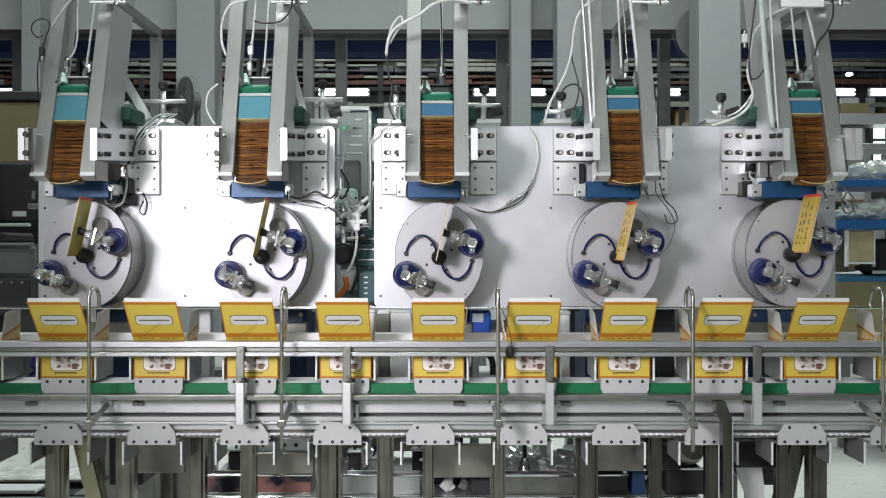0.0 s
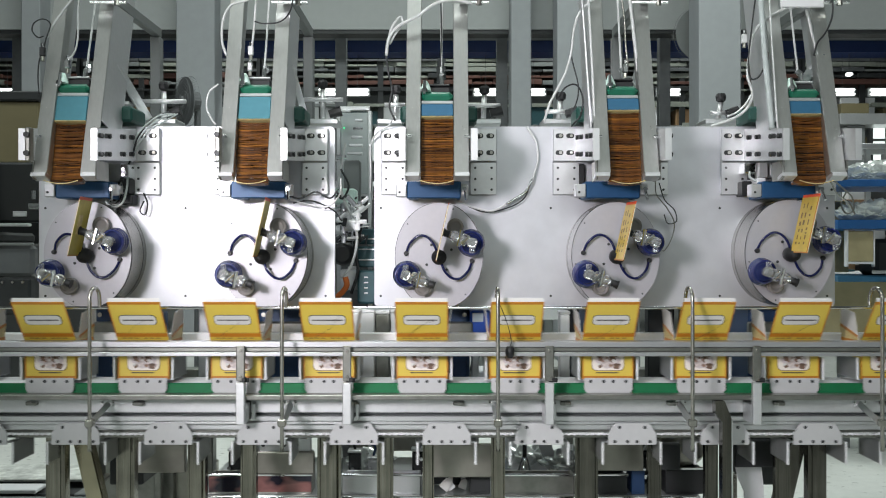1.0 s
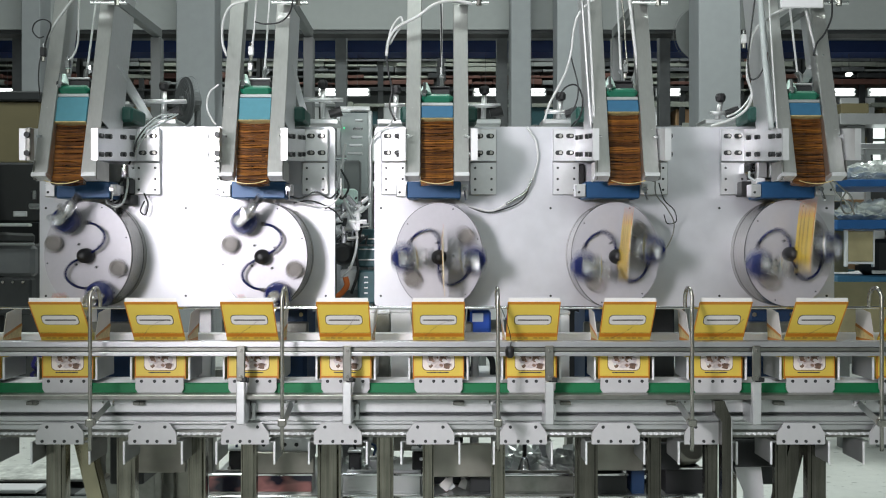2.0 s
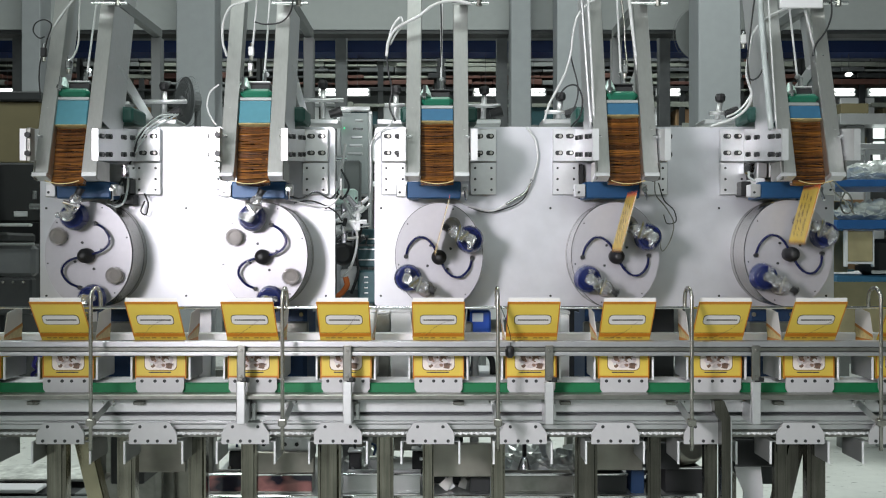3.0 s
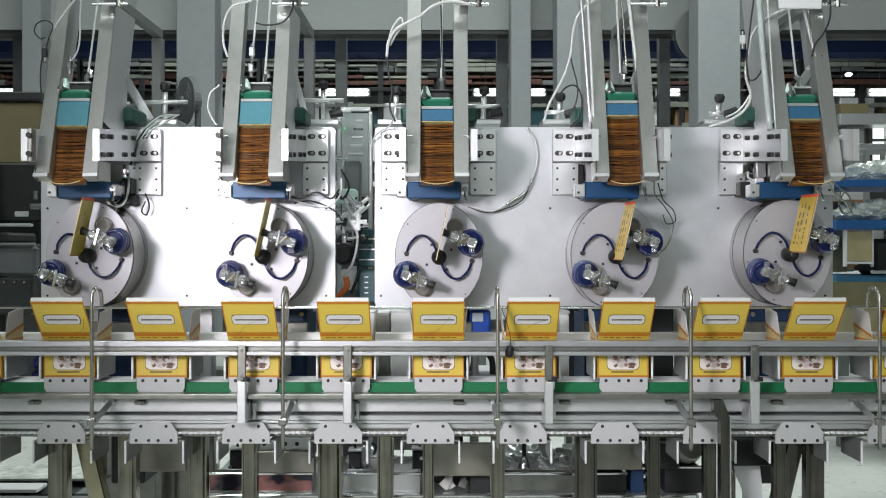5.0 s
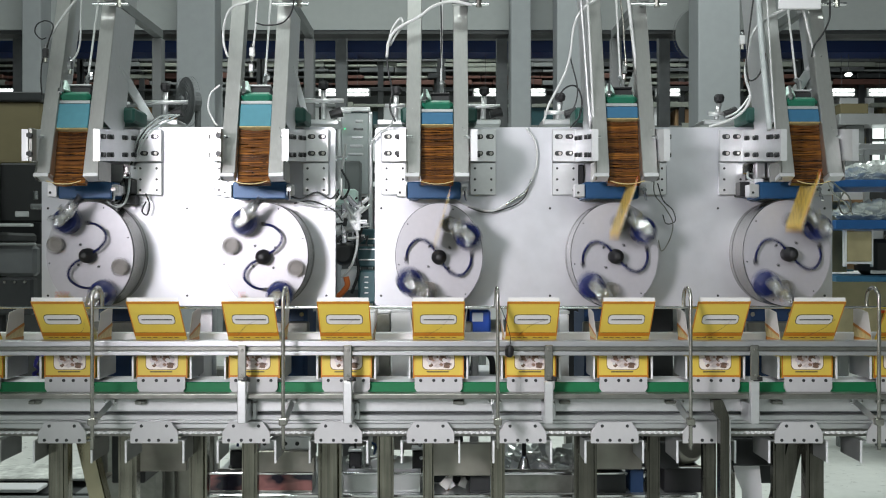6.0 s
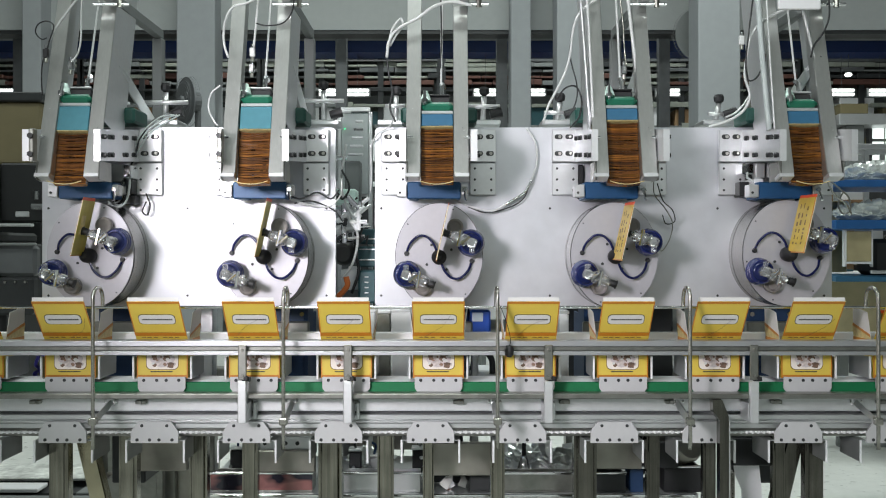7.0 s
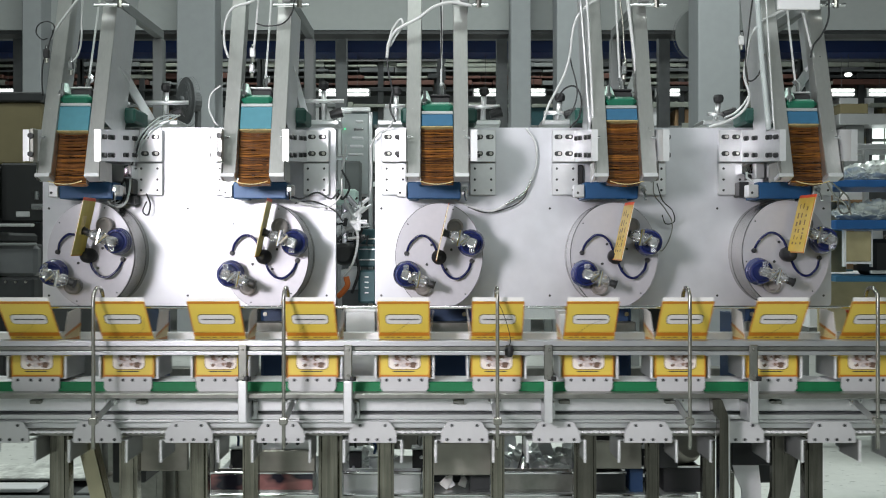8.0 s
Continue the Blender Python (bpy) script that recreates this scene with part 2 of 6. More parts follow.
def sweep(bm, pts, r, seg=8, smooth=5):
    """A hose or cable of radius r along a smooth line through the points."""
    pts = [Vector(p) for p in pts]
    line = []
    ext = [pts[0] * 2 - pts[1]] + pts + [pts[-1] * 2 - pts[-2]]
    for i in range(1, len(ext) - 2):
        p0, p1, p2, p3 = ext[i - 1:i + 3]
        for k in range(smooth):
            u = k / smooth
            line.append(0.5 * (2 * p1 + (p2 - p0) * u + (2 * p0 - 5 * p1 + 4 * p2 - p3) * u * u + (3 * p1 - p0 - 3 * p2 + p3) * u ** 3))
    line.append(pts[-1])
    rings, up = [], Vector((0.31, 0.2, 0.93))
    for i, p in enumerate(line):
        t = (line[min(i + 1, len(line) - 1)] - line[max(i - 1, 0)]).normalized()
        s = t.cross(up)
        s = s.normalized() if s.length > 1e-4 else t.orthogonal().normalized()
        up = s.cross(t).normalized()
        rings.append([bm.verts.new(p + (s * math.cos(a) + up * math.sin(a)) * r) for a in (2 * math.pi * k / seg for k in range(seg))])
    for ra, rb in zip(rings, rings[1:]):
        for k in range(seg):
            bm.faces.new((ra[k], ra[(k + 1) % seg], rb[(k + 1) % seg], rb[k]))
    bm.faces.new(rings[0][::-1])
    bm.faces.new(rings[-1])


def prism(bm, outline, y0, y1):
    """A flat plate: an outline in x and z, thick from y0 to y1."""
    a = [bm.verts.new((x, y0, z)) for x, z in outline]
    b = [bm.verts.new((x, y1, z)) for x, z in outline]
    n = len(a)
    fs = [bm.faces.new(a), bm.faces.new(b[::-1])]
    for i in range(n):
        fs.append(bm.faces.new((a[i], b[i], b[(i + 1) % n], a[(i + 1) % n])))
    bmesh.ops.recalc_face_normals(bm, faces=fs)


def lathe(bm, profile, seg=32, m=None, sx=1.0):
    """Turns a profile of (radius, height) round the z axis; sx narrows it across."""
    rings = []
    for r, h in profile:
        rings.append([bm.verts.new((r * sx * math.cos(2 * math.pi * k / seg), r * math.sin(2 * math.pi * k / seg), h)) for k in range(seg)])
    fs = []
    for ra, rb in zip(rings, rings[1:]):
        for k in range(seg):
            fs.append(bm.faces.new((ra[k], ra[(k + 1) % seg], rb[(k + 1) % seg], rb[k])))
    fs += [bm.faces.new(rings[0][::-1]), bm.faces.new(rings[-1])]
    bmesh.ops.recalc_face_normals(bm, faces=fs)
    if m is not None:
        bmesh.ops.transform(bm, matrix=m, verts=[v for r in rings for v in r])


def rounded(x0, x1, z0, z1, r, n=4):
    out = []
    for cx, cz, a0 in ((x1 - r, z0 + r, -90), (x1 - r, z1 - r, 0), (x0 + r, z1 - r, 90), (x0 + r, z0 + r, 180)):
        out += [(cx + r * math.cos(radians(a0 + 90 * k / n)), cz + r * math.sin(radians(a0 + 90 * k / n))) for k in range(n + 1)]
    return out


def tube_leg(bm, x0, x1, y0, y1, z0, z1, r):
    """A square tube with well rounded corners."""
    vs = bmesh.ops.create_cube(bm, size=1)["verts"]
    bmesh.ops.scale(bm, vec=(x1 - x0, y1 - y0, z1 - z0), verts=vs)
    bmesh.ops.translate(bm, vec=((x0 + x1) / 2, (y0 + y1) / 2, (z0 + z1) / 2), verts=vs)
    es = [e for e in bm.edges if abs(e.verts[0].co.z - e.verts[1].co.z) > 0.5 * (z1 - z0)]
    bmesh.ops.bevel(bm, geom=es, offset=r, segments=3, affect="EDGES")


def part(name, bm, material, parent=None, label="", smooth=False):
    me = bpy.data.meshes.new(name)
    if smooth:
        for f in bm.faces:
            f.smooth = len(f.verts) == 4
    bm.to_mesh(me)
    bm.free()
    me.materials.append(material)
    ob = new(name, me)
    if parent is not None:
        ob.parent = parent
    if label:
        ob["label"] = label
    return ob


def thing(name, label, category, m=None, group="", kind=""):
    ob = new(name)
    ob.empty_display_size = 0.05
    if m is not None:
        ob.matrix_basis = m
    return tagged(ob, label, category, group, kind)


FACE = pose(0, 0, 0, 90)   # turns the z axis towards the camera's side


# ---- setting ----
def slab(name, x0, x1, y0, y1, z0, z1, material, label, category, bevel=0.0, kind="structure"):
    bm = bmesh.new()
    box(bm, x0, x1, y0, y1, z0, z1, bevel)
    return tagged(part(name, bm, material), label, category, "", kind)


slab("floor", -16, 16, -9, 22, -0.1, 0.0, FLOORM, "pale grey epoxy hall floor with scuffs", "floor")
slab("ceiling", -16, 16, -9, 22, 7.0, 7.2, CONCRETE, "grey concrete hall ceiling", "ceiling")
slab("wall_west", -16.2, -16, -9, 22, 0.0, 7.0, CONCRETE, "plain grey hall wall", "wall")
slab("wall_east", 16, 16.2, -9, 22, 0.0, 7.0, CONCRETE, "plain grey hall wall", "wall")
slab("wall_south", -16, 16, -9.2, -9, 0.0, 7.0, CONCRETE, "plain grey hall wall", "wall")
slab("wall_north", -16, 16, 21.8, 22, 0.0, 7.0, GREYG, "dim grey far wall of the hall", "wall")
YB = 9.0
slab("wall_lintel", -16, 16, YB, YB + 0.3, 3.885, 7.0, CONCRETE, "pale grey painted wall above a wide opening", "wall")
slab("beam", -16, 16, YB + 0.02, YB + 0.28, 3.84, 3.884, DARK, "dark steel edge beam under the grey wall", "beam")
slab("girder", -16, 16, YB + 0.7, YB + 0.88, 3.945, 4.2, GREYG, "grey steel girder across the hall", "girder")
slab("crane_beam", -16, 16, YB + 0.9, YB + 1.3, 3.80, 3.985, BANDBLUE, "dark blue painted crane beam across the hall", "beam")
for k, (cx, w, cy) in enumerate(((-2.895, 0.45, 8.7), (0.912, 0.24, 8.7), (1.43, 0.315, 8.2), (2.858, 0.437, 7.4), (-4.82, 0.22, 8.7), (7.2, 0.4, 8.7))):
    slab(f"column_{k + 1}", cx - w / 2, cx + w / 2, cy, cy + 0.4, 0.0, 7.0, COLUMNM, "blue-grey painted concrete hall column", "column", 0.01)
for k, cx in enumerate((-1.28, 0.74, 2.78, -5.33, 6.2)):
    slab(f"post_{k + 1}", cx - 0.07, cx + 0.07, YB + 0.5, YB + 0.64, 0.0, 4.0, GREYP, "slim dark steel post behind the opening", "post", 0.005)


def storage_rack(x0, x1, y, seed):
    """A far rack with shelves, pipes and cartons."""
    rng = random.Random(seed)
    t = thing("storage_rack", "far steel rack with pipes, red-brown beams and cartons", "rack", pose(x0, y, 0), "racks at the back")
    w = x1 - x0
    for i in range(4):
        bm = bmesh.new()
        x = w * i / 3
        box(bm, x - 0.04, x + 0.04, -0.03, 0.03, 0, 4.3, 0.004)
        part("upright", bm, DARK, t)
    for z, m in ((4.10, DARK), (4.00, PALEG), (3.92, PALEG), (3.85, GREYP), (3.78, PALEG), (3.71, GREYP), (3.62, RUST), (3.53, RUST), (3.44, DARK), (3.22, PALEG), (2.93, GREYG), (2.45, PALEG), (1.9, GREYG), (1.3, GREYG)):
        x = 0.02
        while x < w - 0.1:
            e = min(w - 0.02, x + rng.uniform(0.18, 0.95))
            if rng.random() < 0.03:
                x = e
                continue
            bm = bmesh.new()
            box(bm, x, e - 0.01, -0.02 - rng.random() * 0.05, 0.35, z, z + 0.02 + rng.random() * 0.055, 0.004)
            part("shelf_beam", bm, m if rng.random() < 0.66 else rng.choice([PALEG, PALEG, DARK, RUST, GREYG]), t)
            x = e
    for z in (2.965, 2.49, 1.94, 1.34):
        x = 0.1
        while x < w - 0.5:
            s = 0.2 + rng.random() * 0.4
            bm = bmesh.new()
            box(bm, x, x + s, 0.0, 0.3, z, z + 0.15 + rng.random() * 0.25, 0.005)
            part("stored_box", bm, rng.choice([CARTON, DARK, ALUW, TAN, TEAL, WHITE]), t)
            x += s + rng.random() * 0.25
    return t


for k in range(6):
    storage_rack(-7.5 + 2.5 * k, -5.05 + 2.5 * k, YB + 1.8, k)


def tube_light(x, y, z, w):
    t = thing("tube_light", "glowing twin fluorescent tube light in the hall", "light", pose(x, y, z), "hall tube lights")
    for dz in (0.01, 0.065):
        bm = bmesh.new()
        box(bm, -w / 2, w / 2, -0.02, 0.02, dz - 0.016, dz + 0.016, 0.01)
        part("tube", bm, LAMP, t)
    bm = bmesh.new()
    box(bm, -w / 2 - 0.02, w / 2 + 0.02, 0.03, 0.06, -0.02, 0.10, 0.005)
    part("housing", bm, GREYG, t)
    bm = bmesh.new()
    rod(bm, (0, 0.045, 0.10), (0, 0.045, 0.535), 0.003, 8)
    part("hanger", bm, GREYP, t)


for x in (-5.73, -1.475, -1.126, 0.56, 1.19, 2.957, 5.25, 5.75):
    tube_light(x, YB + 1.05, 3.27, 0.30)


def bulb(x, y, z):
    t = thing("bulb_light", "small glowing bulb hung before the red beams", "light", pose(x, y, z))
    bm = bmesh.new()
    lathe(bm, [(0.012, -0.026), (0.038, -0.018), (0.050, 0.0), (0.038, 0.018), (0.012, 0.026)], 24, None)
    part("globe", bm, LAMP, t, smooth=True)
    bm = bmesh.new()
    rod(bm, (0, 0, 0.027), (0, 0, 0.27), 0.006, 8)
    part("hanger", bm, GREYP, t)


bulb(5.30, YB + 1.0, 3.53)


def pedestal_fan(x, y, z, r, turn, paint, ribs=72, wire=0.0028, blades=4):
    t = thing("pedestal_fan", "dark wire-cage pedestal fan at a column", "fan", pose(x, y, 0, 0, 0, turn))
    bm = bmesh.new()
    rod(bm, (0, 0.1, 0), (0, 0.1, z), 0.03)
    part("pole", bm, paint, t)
    bm = bmesh.new()
    lathe(bm, [(0.024 * blades, 0), (0.024 * blades, 0.14), (0.02, 0.16)], 16, Matrix.Translation((0, 0.1, z)) @ FACE)
    part("motor", bm, paint, t)
    bm = bmesh.new()
    for k in range(ribs):
        a = 2 * math.pi * k / ribs
        sweep(bm, [(0.05 * math.cos(a), -0.06, z + 0.05 * math.sin(a)), (0.7 * r * math.cos(a), -0.07, z + 0.7 * r * math.sin(a)), (r * math.cos(a), 0.02, z + r * math.sin(a))], wire, 4, 2)
    for q in ((0.3, 0.45, 0.6, 0.72, 0.84, 0.92, 1.0) if blades == 4 else (0.5, 1.0)):
        sweep(bm, [(q * r * math.cos(a), -0.06 + 0.08 * (q == 1.0), z + q * r * math.sin(a)) for a in (2 * math.pi * k / 24 for k in range(25))], 2 * wire, 4, 2)
    part("cage", bm, paint, t)
    bm = bmesh.new()
    lathe(bm, [(0.97 * r, 0.0), (0.97 * r, 0.012)], 40, Matrix.Translation((0, -0.02, z)) @ FACE)
    part("blade_disc", bm, paint, t, "disc of fast turning grey blades")
    bm = bmesh.new()
    lathe(bm, [(0.22 * r, 0.012), (0.20 * r, 0.05), (0.10 * r, 0.065)], 20, Matrix.Translation((0, -0.02, z)) @ FACE)
    part("hub_cap", bm, paint, t, smooth=True)


pedestal_fan(-2.42, 6.6, 2.65, 0.235, -52, GREYP, 48, 0.0009)
pedestal_fan(2.88, 8.2, 3.64, 0.315, 8, GREYG, 60, 0.0010, 2)


# ---- conveyor ----
def conveyor():
    t = thing("conveyor", "long aluminium conveyor frame with grooved profiles on steel legs", "conveyor")
    bm = bmesh.new()
    box(bm, -2.6, 2.6, -0.045, -0.004, 0.876, 0.8890, 0.002)
    part("top_ledge", bm, DARKSTEEL, t, "dull grey steel ledge")
    bm = bmesh.new()
    box(bm, -2.6, 2.6, 0.020, 0.05, 0.8345, 0.8685, 0.002)
    part("side_panel", bm, ALUW, t, "pale anodised side panel")
    bm = bmesh.new()
    box(bm, -2.6, 2.6, 0.040, 0.05, 0.8265, 0.8340, 0.001)
    part("groove", bm, GREYP, t)
    for z0, z1, y in ((0.8125, 0.826, 0.020), (0.8035, 0.8115, 0.022), (0.789, 0.8028, 0.028)):
        bm = bmesh.new()
        box(bm, -2.6, 2.6, y, y + 0.03, z0, z1, 0.002)
        part("lower_profile", bm, ALU, t)
    bm = bmesh.new()
    box(bm, -2.6, 2.6, 0.034, 0.06, 0.768, 0.789, 0.002)
    part("chain_guide", bm, DARKSTEEL, t)
    bm = bmesh.new()
    box(bm, -2.6, 2.6, 0.15, 0.20, 0.78, 0.885, 0.002)
    part("rear_beam", bm, ALU, t)
    for x in [-1.85 + 0.27 * k for k in range(15)]:
        bm = bmesh.new()
        box(bm, x - 0.014, x + 0.014, 0.004, 0.0198, 0.855, 0.8645, 0.002)
        rod(bm, (x, 0.0, 0.860), (x, 0.006, 0.860), 0.0045, 8)
        part("slot_nut", bm, DARKSTEEL, t)
    for x, y, w in ((-1.012, 0.08, 0.050), (-0.836, 0.10, 0.048), (-0.649, 0.10, 0.046), (-0.504, 0.06, 0.040), (-0.300, 0.10, 0.062), (-0.150, 0.06, 0.042), (-0.039, 0.12, 0.030),
                    (0.144, 0.08, 0.036), (0.378, 0.10, 0.060), (0.557, 0.10, 0.034), (0.706, 0.10, 0.034), (0.890, 0.10, 0.032), (0.985, 0.10, 0.048)):
        bm = bmesh.new()
        tube_leg(bm, x - w / 2, x + w / 2, y, y + w, 0.0, 0.785, 0.17 * w)
        part("leg", bm, LEGM if x < 0.3 else LEGSHADE, t)
    for x0, s in ((-0.972, -1), (0.955, 1)):
        bm = bmesh.new()
        box(bm, -0.022, 0.022, 0, 0.04, -0.8, 0.0, 0.003, Matrix.Translation((x0, 0.14, 0.765)) @ pose(0, 0, 0, 0, s * 13.5, 0))
        part("brace", bm, BRACELIT if s < 0 else LEGSHADE, t)
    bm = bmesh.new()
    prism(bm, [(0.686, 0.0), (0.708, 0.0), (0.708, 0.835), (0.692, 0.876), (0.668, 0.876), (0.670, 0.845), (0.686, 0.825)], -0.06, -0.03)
    front = part("front_post", bm, LEGSHADE, t, "bent stainless front post")
    bm = bmesh.new()
    box(bm, 0.7082, 0.7115, -0.062, -0.025, 0.0, 0.832, 0.001)
    part("flange", bm, ALU, front)
    for x0, x1, z0, z1, y in ((-0.895, -0.730, 0.615, 0.713, 0.30), (-0.530, -0.365, 0.612, 0.674, 0.30), (-0.030, 0.138, 0.612, 0.705, 0.26), (0.365, 0.560, 0.630, 0.708, 0.26), (0.61, 0.665, 0.630, 0.705, 0.27), (0.815, 0.965, 0.640, 0.715, 0.26)):
        bm = bmesh.new()
        box(bm, x0, x1, y, y + 0.02, z0, z1, 0.003)
        # panels on the right get the dark colour, for the weaker light there
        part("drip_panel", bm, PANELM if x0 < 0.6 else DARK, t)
    bm = bmesh.new()
    box(bm, -0.525, -0.375, 0.315, 0.325, 0.66, 0.712, 0.003)
    hung = part("mount_plate", bm, ALUW, t, "pale mounting plate with bolt holes")
    for x in (-0.512, -0.452, -0.418):
        bm = bmesh.new()
        rod(bm, (x, 0.3135, 0.692), (x, 0.316, 0.692), 0.006, 10)
        part("bolt", bm, DARK, hung)
    return t


conveyor()


def belt():
    t = thing("conveyor_belt", "green transport belt running along the conveyor", "belt")
    bm = bmesh.new()
    box(bm, -2.6, 2.6, 0.008, 0.016, 0.8835, 0.911, 0.002)
    part("belt_face", bm, GREEN, t)
    bm = bmesh.new()
    box(bm, -2.6, 2.6, 0.0075, 0.016, 0.8805, 0.8833, 0.0005)
    part("belt_edge", bm, DTEAL, t, "darker worn belt edge")


belt()
slab("slide_bed", -2.6, 2.6, 0.017, 0.135, 0.895, 0.910, WHITE, "white plastic slide bed under the cartons", "slide bed", 0.002, "thing")


def guide_rail(y0, y1, z0, z1, label, front):
    t = thing("guide_rail", label, "rail")
    h = z1 - z0
    if front:
        for a, b, d, m in ((0.60, 1.0, 0.0, RAILM), (0.28, 0.60, 0.008, DARKSTEEL), (0.0, 0.28, 0.0, RAILM)):
            bm = bmesh.new()
            box(bm, -2.6, 2.6, y0 + d, y1, z0 + h * a + 0.0003, z0 + h * b - 0.0003, 0.0015)
            part("profile_lip" if d == 0 else "profile_slot", bm, m, t)
    else:
        bm = bmesh.new()
        box(bm, -2.6, 2.6, y0, y1, z0, z1, 0.003)
        part("bar", bm, WHITE, t)
    return t


guide_rail(-0.050, -0.012, 0.985, 1.022, "grooved aluminium guide rail in front of the cartons", True)
guide_rail(0.145, 0.165, 0.986, 1.026, "white plastic guide rail behind the cartons", False)


def flap_rod():
    bm = bmesh.new()
    rod(bm, (-2.6, -0.048, 1.105), (2.6, -0.048, 1.105), 0.0038, 10)
    return tagged(part("flap_rod", bm, CHROME, smooth=True), "long thin stainless rod holding the carton flaps open", "rod")


flap_rod()


def hook_post(x, y0=-0.115):
    """A stainless rod that rises before the rail and hooks back over it."""
    t = thing("hook_post", "stainless rod post hooked over at the top", "post", pose(x, 0, 0), "hook posts along the conveyor")
    bm = bmesh.new()
    pts = [(0, y0, 0.765), (0, y0, 0.9), (0, y0, 1.0), (0, y0, 1.124)]
    pts += [(0, y0 + 0.0335 * (1 - math.cos(a)), 1.124 + 0.0315 * math.sin(a)) for a in (math.pi * k / 6 for k in range(1, 7))] + [(0, -0.048, 1.105)]
    sweep(bm, pts, 0.0047, 12, 4)
    part("rod", bm, STEEL, t, smooth=True)
    bm = bmesh.new()
    box(bm, -0.010, 0.010, y0 - 0.009, y0 + 0.012, 0.824, 0.842, 0.003)
    part("clamp", bm, STEEL, t)
    bm = bmesh.new()
    rod(bm, (0, y0 + 0.010, 0.831), (0, 0.012, 0.858), 0.0095, 4)
    part("arm", bm, ALU, t)
    bm = bmesh.new()
    box(bm, -0.012, 0.012, 0.006, 0.0195, 0.850, 0.872, 0.002)
    part("foot", bm, ALU, t)
    bm = bmesh.new()
    rod(bm, (-0.016, 0.012, 0.861), (0.016, 0.012, 0.861), 0.0045, 8)
    part("bolt", bm, CHROME, t)
    return t


for x in (-0.847, -0.386, 0.132, 0.598, 1.053):
    hook_post(x)


def rail_bracket(x):
    t = thing("rail_bracket", "upright aluminium bracket carrying the front guide rail", "bracket", pose(x, 0, 0), "rail brackets")
    bm = bmesh.new()
    box(bm, -0.0105, 0.0105, -0.058, -0.052, 0.925, 1.012, 0.002)
    part("upper_plate", bm, DARKSTEEL, t, "dull steel upper plate")
    bm = bmesh.new()
    for z in (1.0, 0.936):
        rod(bm, (0, -0.062, z), (0, -0.057, z), 0.004, 8)
    part("bolt", bm, STEEL, t)
    bm = bmesh.new()
    box(bm, -0.0108, 0.0108, -0.062, -0.0455, 0.818, 0.922, 0.002)
    box(bm, -0.0108, 0.0108, -0.0455, 0.0195, 0.818, 0.8655, 0.002)
    part("lower_bar", bm, ALUW, t)
    bm = bmesh.new()
    box(bm, -0.002, 0.02, -0.056, -0.05, 0.922, 0.933, 0.001)
    rod(bm, (0.01, -0.068, 0.93), (0.01, -0.05, 0.93), 0.005, 8)
    part("clip", bm, BLACK, t)
    bm = bmesh.new()
    box(bm, 0.016, 0.024, 0.0, 0.0195, 0.818, 0.86, 0.001)
    part("gusset", bm, ALU, t)


for x in (-0.498, -0.236, 0.262, 0.772):
    rail_bracket(x)


def chain():
    bm = bmesh.new()
    for k in range(-260, 261):
        x = k * 0.01464
        rod(bm, (x, 0.012, 0.7812), (x, 0.025, 0.7812), 0.0036, 6)
        box(bm, x - 0.0073, x + 0.0073, 0.0135, 0.024, 0.7795, 0.7840)
    t = part("transport_chain", bm, WHITE, smooth=True)
    return tagged(t, "pale plastic roller chain under the conveyor", "chain", "", "stuff")


CHAIN = chain()
PITCH = 0.2343
X0 = -0.0114


def carrier():
    """A white flight plate with bolt holes and two side plates, made for the upper run."""
    t = thing("carton_carrier", "white plastic carrier plate with bolt holes and side plates", "carrier", None, "carton carriers on the chain")
    bm = bmesh.new()
    w = 0.0605
    prism(bm, [(-w, 0.008), (-w, -0.020), (-w + 0.018, -0.046), (w - 0.018, -0.046), (w, -0.020), (w, 0.008)], -0.006, 0.0)
    part("plate", bm, CARRIERM, t)
    for x, z in ((-0.045, 0), (-0.012, 0), (0.012, 0), (0.044, 0), (-0.032, -0.036), (0.032, -0.036)):
        bm = bmesh.new()
        rod(bm, (x, -0.0075, z), (x, -0.005, z), 0.0042, 10)
        part("bolt", bm, DARK, t)
    for s in (-1, 1):
        bm = bmesh.new()
        box(bm, s * 0.0735 - 0.0015, s * 0.0735 + 0.0015, 0.004, 0.125, 0.004, 0.058, 0.001)
        box(bm, min(s * 0.058, s * 0.0735), max(s * 0.058, s * 0.0735), 0.004, 0.125, 0.002, 0.005)
        side = part("side_plate", bm, SIDEM, t)
        bm = bmesh.new()
        box(bm, s * 0.0735 - 0.0026, s * 0.0735 + 0.0026, -0.002, 0.0038, 0.002, 0.060, 0.001)
        part("edge_strip", bm, WHITE, side, "pale edge strip")
    bm = bmesh.new()
    box(bm, -0.0575, 0.0575, 0.001, 0.006, -0.012, -0.006, 0.001)
    part("pad", bm, GREEN, t)
    return t


FIRST_CARRIER = carrier()
RUN = 14
CARRIERS = [FIRST_CARRIER] + [copy_thing(FIRST_CARRIER, pose(0, 0, 0)) for _ in range(RUN - 1)]
RETURNS = [copy_thing(FIRST_CARRIER, pose(0, 0, 0)) for _ in range(RUN)]


